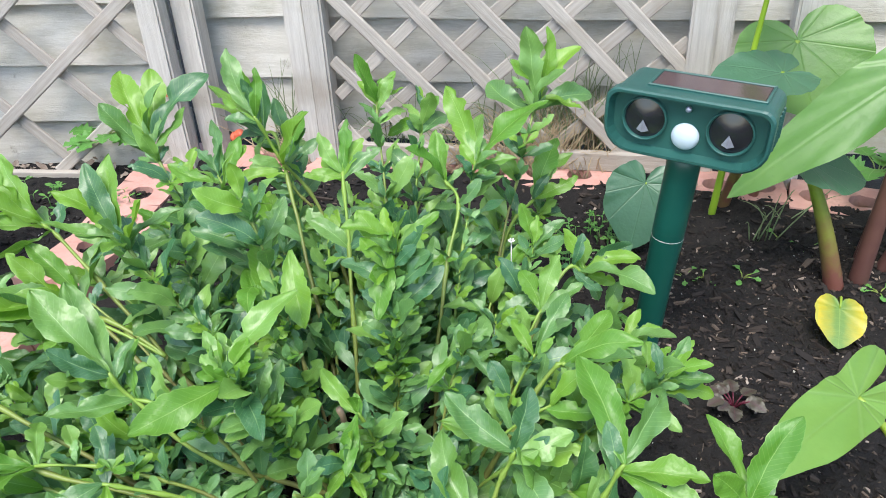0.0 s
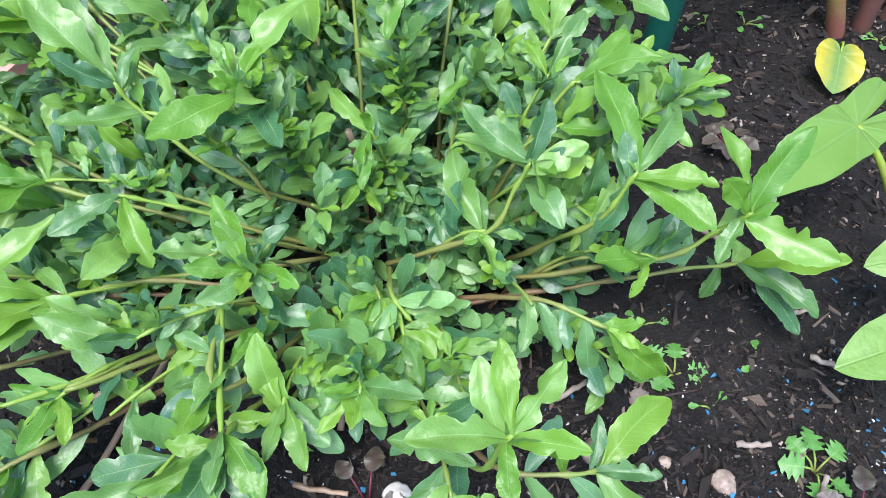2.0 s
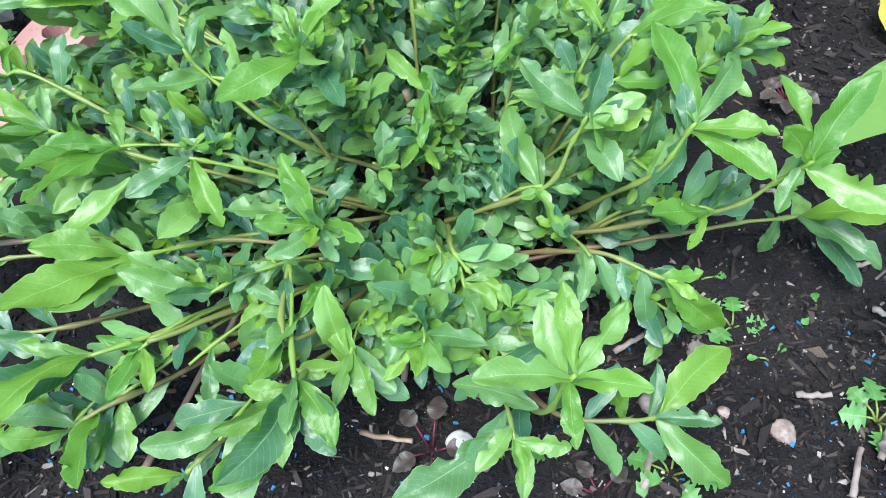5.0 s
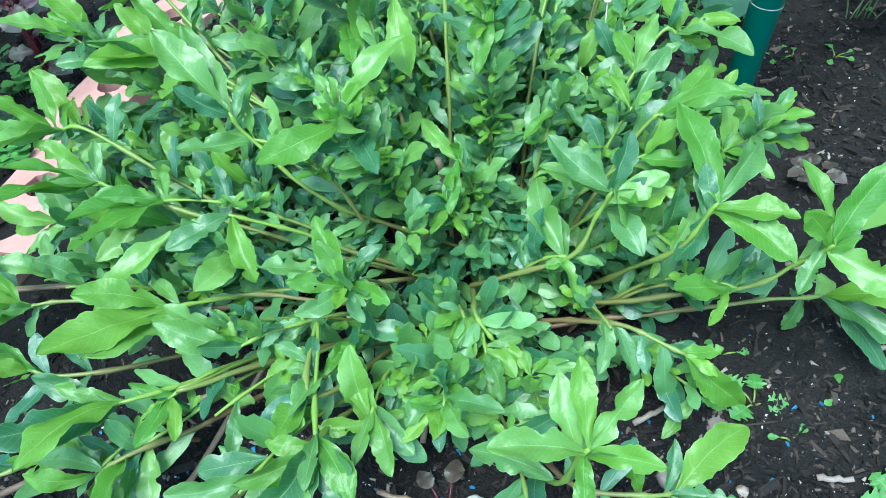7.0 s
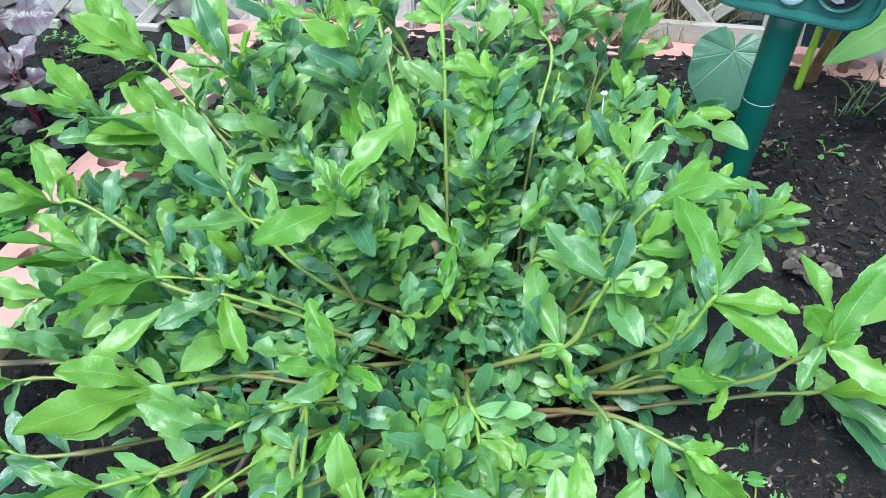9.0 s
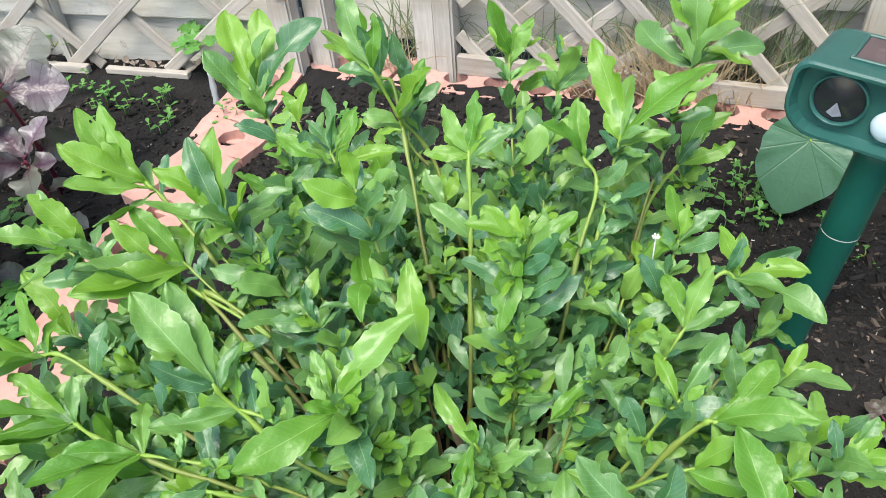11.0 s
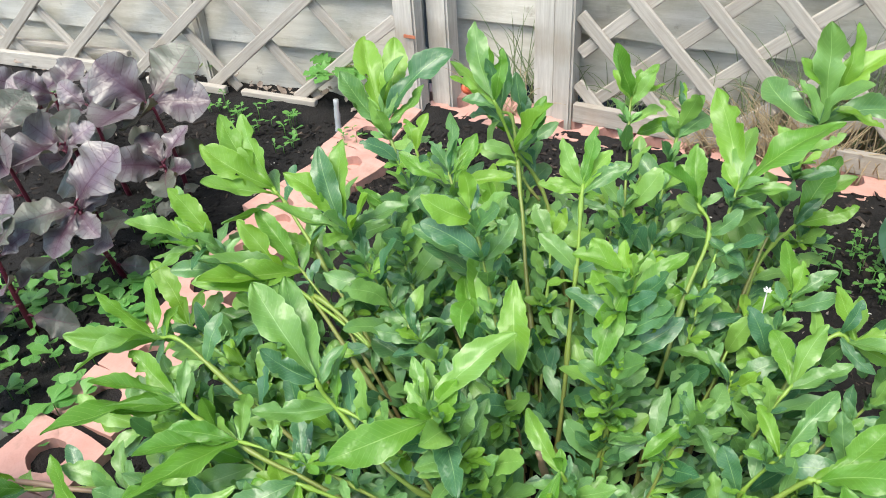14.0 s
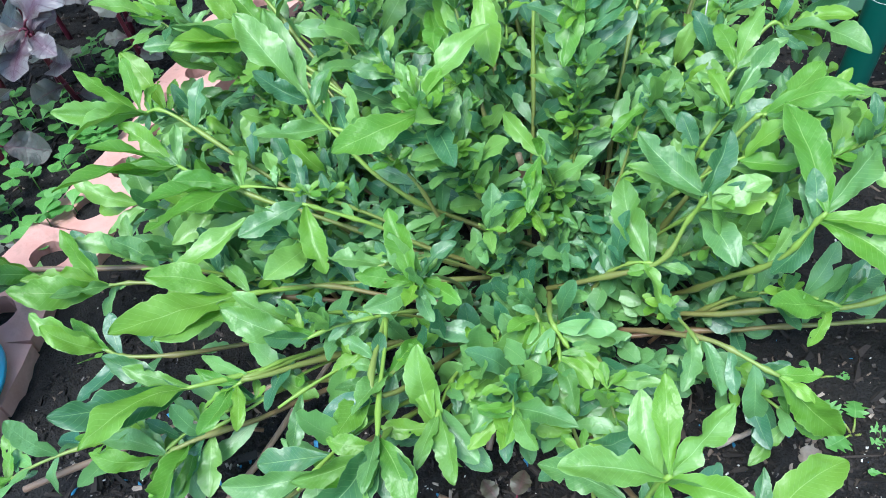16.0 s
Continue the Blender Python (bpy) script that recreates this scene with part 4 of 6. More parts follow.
shoot((0.035, 0.734, 0.254), leaves=((0.006, 0.806, 0.311), (0.044, 0.785, 0.285), (0.115, 0.780, 0.299), (0.078, 0.731, 0.256), (0.029, 0.699, 0.257), (0.052, 0.697, 0.255),), base=(-0.020, 0.540, 0.000), size=0.040, count=3)
shoot((-0.350, 0.588, 0.184), leaves=((-0.397, 0.595, 0.243), (-0.406, 0.540, 0.234), (-0.392, 0.516, 0.233), (-0.343, 0.521, 0.186), (-0.394, 0.602, 0.208),), base=(-0.150, 0.480, 0.030), via=((-0.322, 0.579, 0.173), (-0.262, 0.560, 0.146),), size=0.040, count=3)
shoot((-0.431, 0.594, 0.215), leaves=((-0.466, 0.597, 0.266), (-0.453, 0.553, 0.238), (-0.465, 0.592, 0.236), (-0.422, 0.547, 0.215),), base=(-0.220, 0.500, 0.030), size=0.040, count=3)
shoot((-0.250, 0.450, 0.220), leaves=((-0.305, 0.477, 0.279), (-0.283, 0.439, 0.252), (-0.289, 0.496, 0.273), (-0.251, 0.480, 0.227),), base=(-0.020, 0.440, 0.055), via=((-0.134, 0.453, 0.093), (-0.184, 0.437, 0.137), (-0.238, 0.447, 0.194),), size=0.040, count=3)
shoot((-0.238, 0.447, 0.194), leaves=((-0.287, 0.416, 0.210), (-0.240, 0.490, 0.223),), base=(-0.150, 0.440, 0.100), size=0.040, count=2)
shoot((-0.157, 0.438, 0.227), leaves=((-0.108, 0.490, 0.262), (-0.178, 0.467, 0.244), (-0.132, 0.453, 0.222), (-0.210, 0.382, 0.222), (-0.122, 0.389, 0.206),), base=(-0.080, 0.460, 0.020), size=0.040, count=3)
shoot((-0.389, 0.649, 0.244), leaves=((-0.447, 0.633, 0.294), (-0.444, 0.669, 0.308), (-0.427, 0.680, 0.305), (-0.434, 0.604, 0.272), (-0.410, 0.588, 0.240),), base=(-0.160, 0.500, 0.030), via=((-0.350, 0.630, 0.207),), size=0.040, count=3)
shoot((-0.451, 0.590, 0.213), leaves=((-0.500, 0.566, 0.243), (-0.478, 0.622, 0.252), (-0.466, 0.539, 0.208), (-0.480, 0.592, 0.230), (-0.431, 0.559, 0.192),), base=(-0.200, 0.500, 0.030), size=0.040, count=3)
shoot((-0.346, 0.601, 0.192), leaves=((-0.391, 0.617, 0.241), (-0.415, 0.555, 0.225), (-0.407, 0.525, 0.220), (-0.332, 0.665, 0.220),), base=(-0.200, 0.520, 0.030), size=0.040, count=3)
shoot((-0.453, 0.508, 0.162), leaves=((-0.497, 0.504, 0.210), (-0.477, 0.548, 0.197), (-0.503, 0.461, 0.194), (-0.478, 0.437, 0.179), (-0.448, 0.550, 0.169),), base=(-0.200, 0.450, 0.030), via=((-0.399, 0.501, 0.155),), size=0.040, count=3)
shoot((-0.407, 0.464, 0.138), leaves=((-0.459, 0.431, 0.179), (-0.457, 0.480, 0.169), (-0.459, 0.376, 0.177), (-0.429, 0.476, 0.152), (-0.441, 0.417, 0.165),), base=(-0.140, 0.430, 0.060), via=((-0.341, 0.444, 0.129),), size=0.040, count=3)
shoot((-0.337, 0.441, 0.132), leaves=((-0.392, 0.390, 0.156), (-0.383, 0.421, 0.153), (-0.371, 0.352, 0.159), (-0.350, 0.487, 0.136),), base=(-0.140, 0.430, 0.060), size=0.040, count=3)
shoot((-0.459, 0.368, 0.070), leaves=((-0.505, 0.402, 0.106), (-0.514, 0.327, 0.104), (-0.515, 0.345, 0.098), (-0.477, 0.330, 0.096),), base=(-0.200, 0.400, 0.030), via=((-0.407, 0.381, 0.064),), size=0.040, count=3)
shoot((-0.559, 0.393, 0.046), leaves=((-0.610, 0.398, 0.091), (-0.596, 0.365, 0.071), (-0.591, 0.347, 0.072),), base=(-0.300, 0.430, 0.020), via=((-0.461, 0.422, 0.040),), size=0.040, count=3)
shoot((-0.424, 0.303, 0.069), leaves=((-0.469, 0.300, 0.112), (-0.456, 0.291, 0.108), (-0.431, 0.280, 0.076), (-0.452, 0.316, 0.088),), base=(-0.200, 0.380, 0.030), via=((-0.376, 0.305, 0.062),), size=0.040, count=3)
shoot((-0.306, 0.343, 0.103), leaves=((-0.366, 0.325, 0.138), (-0.341, 0.309, 0.118), (-0.369, 0.270, 0.136), (-0.330, 0.374, 0.101), (-0.339, 0.276, 0.125),), base=(-0.080, 0.430, 0.050), via=((-0.226, 0.386, 0.076),), size=0.040, count=3)
shoot((-0.307, 0.242, 0.113), leaves=((-0.363, 0.250, 0.136), (-0.370, 0.194, 0.143), (-0.340, 0.177, 0.136), (-0.346, 0.245, 0.132),), base=(-0.100, 0.390, 0.040), via=((-0.269, 0.266, 0.101), (-0.219, 0.315, 0.080),), size=0.040, count=3)
shoot((-0.226, 0.291, 0.119), leaves=((-0.281, 0.288, 0.152), (-0.251, 0.321, 0.128), (-0.219, 0.324, 0.115), (-0.256, 0.285, 0.132),), base=(-0.120, 0.380, 0.040), size=0.040, count=3)
shoot((-0.326, 0.210, 0.070), leaves=((-0.365, 0.197, 0.093), (-0.328, 0.190, 0.075), (-0.351, 0.220, 0.080),), base=(-0.200, 0.330, 0.020), size=0.040, count=3)
shoot((-0.434, 0.180, 0.067), leaves=((-0.447, 0.220, 0.084), (-0.457, 0.183, 0.089), (-0.415, 0.190, 0.069),), base=(-0.280, 0.270, 0.020), size=0.040, count=3)
shoot((-0.165, 0.268, 0.108), leaves=((-0.191, 0.251, 0.121), (-0.171, 0.302, 0.122), (-0.180, 0.214, 0.121), (-0.145, 0.310, 0.108), (-0.172, 0.230, 0.125),), base=(-0.110, 0.360, 0.030), size=0.040, count=3)
shoot((-0.059, 0.330, 0.111), leaves=((-0.107, 0.266, 0.103), (-0.051, 0.297, 0.100), (-0.070, 0.303, 0.105),), base=(-0.080, 0.400, 0.030), size=0.040, count=2)
shoot((-0.021, 0.262, 0.079), leaves=((-0.044, 0.295, 0.104), (-0.024, 0.317, 0.095), (-0.056, 0.253, 0.088), (0.011, 0.251, 0.087),), base=(-0.080, 0.360, 0.030), size=0.040, count=3)
shoot((-0.155, 0.435, 0.223), leaves=((-0.169, 0.467, 0.241), (-0.137, 0.438, 0.221),), base=(-0.080, 0.460, 0.020), size=0.040, count=2)
shoot((-0.149, 0.208, 0.123), leaves=((-0.195, 0.176, 0.132), (-0.184, 0.210, 0.126), (-0.185, 0.142, 0.133), (-0.122, 0.174, 0.113), (-0.149, 0.175, 0.130),), base=(-0.100, 0.380, 0.040), via=((-0.159, 0.254, 0.116), (-0.172, 0.318, 0.117),), size=0.040, count=3)
shoot((-0.125, 0.248, 0.094), leaves=((-0.159, 0.239, 0.099), (-0.143, 0.301, 0.114), (-0.113, 0.248, 0.092), (-0.128, 0.210, 0.098), (-0.102, 0.206, 0.092),), base=(-0.090, 0.360, 0.030), size=0.040, count=3)
shoot((-0.235, 0.178, 0.066), leaves=((-0.281, 0.165, 0.086), (-0.242, 0.161, 0.074), (-0.223, 0.194, 0.068),), base=(-0.150, 0.300, 0.030), via=((-0.215, 0.199, 0.071),), size=0.040, count=3)
shoot((-0.329, 0.212, 0.065), leaves=((-0.346, 0.198, 0.070), (-0.317, 0.174, 0.055), (-0.325, 0.257, 0.049), (-0.306, 0.205, 0.061),), base=(-0.200, 0.330, 0.030), via=((-0.292, 0.222, 0.082),), size=0.040, count=3)
shoot((-0.278, 0.260, 0.098), leaves=((-0.285, 0.215, 0.103), (-0.262, 0.225, 0.095), (-0.303, 0.261, 0.114), (-0.263, 0.276, 0.088),), base=(-0.200, 0.340, 0.030), size=0.040, count=2)
shoot((-0.076, 0.256, 0.100), leaves=((-0.100, 0.260, 0.106), (-0.056, 0.239, 0.100), (-0.030, 0.247, 0.105), (-0.085, 0.275, 0.101), (-0.071, 0.236, 0.110),), base=(-0.060, 0.360, 0.030), size=0.040, count=3)
shoot((-0.040, 0.303, 0.102), leaves=((-0.028, 0.263, 0.100), (-0.052, 0.285, 0.103), (-0.014, 0.318, 0.102), (-0.061, 0.338, 0.107),), base=(-0.050, 0.400, 0.030), size=0.040, count=3)
shoot((0.023, 0.389, 0.119), leaves=((0.003, 0.383, 0.113), (0.010, 0.429, 0.132), (-0.003, 0.453, 0.148), (0.031, 0.344, 0.108),), base=(-0.030, 0.400, 0.050), size=0.040, count=3)
shoot((-0.076, 0.429, 0.142), leaves=((-0.078, 0.459, 0.147), (-0.090, 0.402, 0.131), (-0.060, 0.403, 0.128), (-0.114, 0.423, 0.144),), base=(-0.060, 0.440, 0.030), size=0.040, count=3)
shoot((0.123, 0.309, 0.046), leaves=((0.094, 0.277, 0.032), (0.111, 0.344, 0.069),), base=(0.030, 0.360, 0.020), size=0.040, count=1)
shoot((0.155, 0.374, 0.101), leaves=((0.109, 0.380, 0.093), (0.172, 0.393, 0.113), (0.186, 0.400, 0.112), (0.129, 0.341, 0.093),), base=(0.050, 0.400, 0.040), size=0.040, count=2)
shoot((-0.046, 0.577, 0.234), leaves=((-0.074, 0.602, 0.270), (-0.001, 0.610, 0.261), (-0.055, 0.548, 0.225), (-0.063, 0.576, 0.234),), base=(-0.050, 0.500, 0.020), size=0.040, count=3)
shoot((-0.161, 0.559, 0.192), leaves=((-0.205, 0.548, 0.198), (-0.179, 0.593, 0.220), (-0.169, 0.617, 0.247), (-0.135, 0.570, 0.203),), base=(-0.100, 0.500, 0.020), size=0.040, count=3)
shoot((-0.270, 0.657, 0.229), leaves=((-0.302, 0.655, 0.254), (-0.241, 0.703, 0.237), (-0.247, 0.644, 0.211), (-0.306, 0.607, 0.212), (-0.261, 0.623, 0.203),), base=(-0.160, 0.540, 0.020), size=0.040, count=3)
shoot((-0.389, 0.619, 0.133), leaves=((-0.458, 0.595, 0.171), (-0.429, 0.564, 0.133), (-0.435, 0.641, 0.174), (-0.408, 0.623, 0.157),), base=(-0.220, 0.500, 0.030), size=0.040, count=2)
shoot((-0.392, 0.588, 0.115), leaves=((-0.422, 0.551, 0.113), (-0.448, 0.545, 0.115), (-0.379, 0.625, 0.121), (-0.432, 0.577, 0.138),), base=(-0.220, 0.480, 0.030), size=0.040, count=2)
shoot((-0.467, 0.567, 0.123), leaves=((-0.512, 0.592, 0.176), (-0.496, 0.541, 0.121), (-0.469, 0.603, 0.138), (-0.472, 0.528, 0.117),), base=(-0.300, 0.480, 0.030), size=0.040, count=2)
shoot((-0.197, 0.762, 0.301), leaves=((-0.223, 0.797, 0.365), (-0.189, 0.771, 0.351), (-0.243, 0.776, 0.332), (-0.205, 0.770, 0.340)), base=(-0.060, 0.620, 0.000), via=((-0.139, 0.764, 0.175), (-0.176, 0.772, 0.244)), size=0.036, count=3)
shoot((-0.176, 0.772, 0.242), leaves=((-0.136, 0.751, 0.308), (-0.150, 0.790, 0.275)), base=(-0.150, 0.765, 0.190), size=0.030, count=1, along=2, bow=0.0)
# further shoots between them
shoot((-0.037, 0.576, 0.165), size=0.034, count=8)
shoot((-0.223, 0.555, 0.191), size=0.036, count=8)
shoot((0.160, 0.540, 0.160), size=0.062, count=6)
shoot((0.082, 0.443, 0.180), size=0.062, count=5)
shoot((0.050, 0.315, 0.120), size=0.050, count=6)
shoot((-0.199, 0.182, 0.110), size=0.062, count=7)
shoot((-0.097, 0.283, 0.110), size=0.045, count=6)
shoot((-0.380, 0.740, 0.170), size=0.056, count=7)
shoot((-0.240, 0.250, 0.090), size=0.056, count=7)
shoot((0.000, 0.270, 0.090), size=0.050, count=7)
shoot((0.060, 0.400, 0.170), size=0.062, count=6)
shoot((-0.110, 0.390, 0.150), size=0.050, count=7)
shoot((-0.180, 0.350, 0.140), size=0.056, count=7)
shoot((-0.350, 0.640, 0.180), size=0.056, count=6)
shoot((-0.130, 0.740, 0.170), size=0.056, count=6)
shoot((-0.020, 0.680, 0.160), size=0.056, count=6)
shoot((0.060, 0.680, 0.150), size=0.056, count=6)
shoot((-0.200, 0.760, 0.180), size=0.056, count=6)

# lower shoots that fill the side by the bricks
side = random.Random(23)
for k in range(22):
    x, y = -0.27 - 0.22 * ((k * 0.618) % 1), 0.37 + 0.25 * (k + 0.5) / 26
    shoot((x, y + side.uniform(-0.02, 0.02), side.uniform(0.05, 0.13)), size=side.uniform(0.050, 0.068), count=6, base=(0.6 * x - 0.05, 0.5 * y + 0.22, 0.0))

# lower shoots that fill the back of the bush
back = random.Random(17)
for k in range(22):
    x, y = -0.34 + 0.46 * ((k * 0.618) % 1), 0.56 + 0.30 * (k + 0.5) / 22
    shoot((x + back.uniform(-0.02, 0.02), y, back.uniform(0.08, 0.17)), size=back.uniform(0.038, 0.054), count=5, base=(x * 0.8 - 0.02, y - 0.05, 0.0))

# darker leafy growth at the back, between the tall shoots
back = random.Random(17)
for k in range(16):
    x = -0.34 + 0.40 * (k + back.uniform(0, 1)) / 16
    shoot((x, back.uniform(0.74, 0.90), back.uniform(0.11, 0.19)), size=back.uniform(0.045, 0.060), count=5, along=6)


def understory():
    """The smaller leaves that fill the bush below its shoots."""
    r = random.Random(5)
    for n in range(3900):
        a, q = r.uniform(0, 6.28), math.sqrt(r.random())
        rx = 0.34 if math.cos(a) < 0 else 0.17
        ry = 0.34 if math.sin(a) > 0 else 0.165
        x, y = CROWN.x + rx * q * math.cos(a), CROWN.y + 0.02 + ry * q * math.sin(a)
        if y < 0.40 and noise.noise(Vector((x, y, 0)) * 22) < 0.10 + 1.2 * (0.34 - y):
            continue
        top = 0.12 * (1 - 0.55 * q * q) + 0.30 * max(0, y - 0.48)
        z = top * r.uniform(0.3, 1.0)
        axis = Vector((math.cos(a) + r.uniform(-1, 1), math.sin(a) + r.uniform(-1, 1), r.uniform(-0.3, 0.9))).normalized()
        if y > 0.52 and n % 2:
            kind, L = r.choice(LOW_LONG), r.uniform(0.030, 0.054)
        else:
            kind, L = r.choice(LOW if n % 3 else LOW_LONG), r.uniform(0.014, 0.037)
        small_leaves.append((*kind, frame_on((x, y, z), axis, (0, -0.2, 1), r.uniform(-62, 62)) @ Matrix.Scale(L, 4)))
    tagged(part("stem_leaves", joined("stem_leaves", [q for q in mid_leaves if clear(q[3] @ Vector((0, 0.55, 0)))], HERB_MID), None, bush, "wavy toothed leaves along the stems"), kind="stuff")
    tagged(part("bud_leaves", joined("bud_leaves", [q for q in bud_leaves if clear(q[3] @ Vector((0, 0.55, 0)))], HERB_BUD), None, bush, "bright young leaves at tips and joints"), kind="stuff")
    kept = [q for q in small_leaves if clear(q[3] @ Vector((0, 0.55, 0)))]
    tagged(part("small_leaves", joined("small_leaves", kept, HERB_LOW), None, bush, "dense small spoon-shaped lower leaves"), kind="stuff")


understory()


# ---- taro ----
ARROW_TURN = (0, 8, 20, 40, 65, 90, 115, 138, 152, 165, 174, 180)
ARROW_REACH = (1.0, 0.93, 0.80, 0.63, 0.49, 0.42, 0.43, 0.50, 0.48, 0.33, 0.12, 0.05)


def arrow_blade(width, seed, lobe=1.0, cup=0.1, droop=0.12, rings=12, spokes=64):
    """An arrow- to heart-shaped blade of length 1 along y from the head of its stalk, with two round lobes behind it."""
    p = random.Random(seed).uniform(0, 6)
    verts, faces, uvs = [(0, 0, 0)], [], [(0.5, 0.24)]
    for i in range(1, rings + 1):
        q = i / rings
        for k in range(spokes):
            a = 2 * math.pi * k / spokes - math.pi
            deg = abs(math.degrees(a))
            reach = float(np.interp(deg, ARROW_TURN, ARROW_REACH))
            if deg > 100:
                reach *= 1 + (lobe - 1) * min(1, (deg - 100) / 30)
            reach *= 1 + 0.02 * math.sin(a * 9 + p) * q
            x, y = math.sin(a) * reach * q * width / 0.84, math.cos(a) * reach * q
            z = cup * abs(x) - droop * max(0, y) ** 2 - 0.25 * droop * min(0, y) ** 2
            z += 0.014 * math.sin(abs(a) * 6 + p) * q + 0.012 * q ** 3 * math.sin(a * 13 + p)
            verts.append((x, y, z))
            uvs.append((0.5 + x, 0.24 + y))
    for k in range(spokes):
        n = (k + 1) % spokes
        faces.append((0, 1 + n, 1 + k))
        for i in range(rings - 1):
            b, c = 1 + i * spokes, 1 + (i + 1) * spokes
            faces.append((b + k, b + n, c + n, c + k))
    return verts, faces, uvs


def taro(label, leaves, group="taro plants"):
    """leaves: foot of the stalk, stalk's head, point of the blade, width, upward side, material, stalk material, radius, reach of the lobes."""
    top = tagged(new("taro_plant"), label, "plant", group)
    for k, (foot, head, point, width, up, mat, stalk_mat, rad, lobe) in enumerate(leaves):
        foot, head, point = Vector(foot), Vector(head), Vector(point)
        d = point - head
        L = d.length
        v, f, uv = arrow_blade(width / L, k + 3, lobe)
        b = part("leaf_blade", mesh_of("leaf_blade", v, f, mat, uv), None, top)
        b.matrix_basis = frame_on(head, d, up) @ Matrix.Scale(L, 4)
        pts = bezier(foot, foot.lerp(head, 0.55) + Vector((0, 0, 0.04)), head, 16)
        v, f, uv = tube(pts, [rad * (1 - 0.62 * i / 15) for i in range(16)], 12)
        part("stalk", mesh_of("stalk", v, f, stalk_mat, uv), None, top)
    return top


taro("tall taro with heart-shaped green leaves and thick purplish stalks", [
    ((0.545, 0.86, -0.02), (0.548, 0.84, 0.308), (0.335, 0.82, 0.166), 0.078, (-0.45, -0.55, 0.70), TARO, STALK_RED, 0.013, 0.8),
    ((0.515, 0.85, -0.02), (0.440, 0.87, 0.180), (0.530, 0.87, 0.150), 0.10, (0, -0.35, 0.9), TARO_SHADED, STALK, 0.013, 0.8),
    ((0.590, 0.89, -0.02), (0.650, 0.85, 0.240), (0.820, 0.80, 0.220), 0.18, (0, -0.6, 0.7), TARO, STALK_RED, 0.011, 0.8),
    ((0.570, 0.91, -0.02), (0.640, 0.97, 0.270), (0.780, 1.00, 0.240), 0.16, (0, -0.6, 0.7), TARO, STALK_RED, 0.010, 0.8),
])
taro("taro with broad pale green leaf raised before the fence", [
    ((0.485, 1.10, -0.02), (0.499, 1.075, 0.264), (0.513, 1.008, 0.180), 0.175, (-0.15, -0.85, 0.5), TARO, STALK, 0.009, 0.9),
    ((0.430, 1.08, -0.02), (0.448, 0.985, 0.248), (0.335, 0.944, 0.246), 0.10, (0, -0.30, 1), TARO_SHADED, STALK, 0.010, 0.8),
    ((0.405, 1.05, -0.02), (0.435, 1.02, 0.440), (0.470, 0.96, 0.480), 0.16, (0, -0.7, 0.7), TARO, STALK_GREEN, 0.006, 0.8),
])
taro("young taro with a dark blue-green hanging heart leaf", [
    ((0.36, 1.04, -0.02), (0.278, 0.972, 0.100), (0.255, 0.928, 0.020), 0.100, (-0.1, -0.85, 0.35), TARO_SHADED, STALK, 0.005, 0.75),
])
taro("low taro with a broad pale yellow-green leaf over the soil", [
    ((0.430, 0.440, -0.02), (0.346, 0.493, 0.133), (0.237, 0.411, 0.139), 0.050, (-0.20, -0.45, 0.85), TARO_PALE, STALK, 0.006, 1.35),
    ((0.44, 0.40, -0.02), (0.385, 0.370, 0.110), (0.318, 0.365, 0.100), 0.05, (-0.35, -0.35, 0.9), TARO_PALE, STALK, 0.004, 0.8),
    ((0.42, 0.33, -0.02), (0.350, 0.300, 0.100), (0.265, 0.277, 0.095), 0.05, (-0.35, -0.35, 0.9), TARO_PALE, STALK, 0.004, 0.8),
])
taro("small yellowing taro leaf with green centre near the stalks", [
    ((0.490, 0.80, -0.01), (0.470, 0.757, 0.030), (0.454, 0.710, 0.010), 0.056, (0, -0.5, 0.8), YELLOW, STALK, 0.003, 0.8),
])


# ---- amaranth ----
def broad(v):
    """Half width of a broad blunt leaf."""
    return max(0.02, 0.5 * math.sin(math.pi * min(1.0, v ** 1.35)) ** 0.62 * (1 + 0.04 * math.sin(v * 17)))


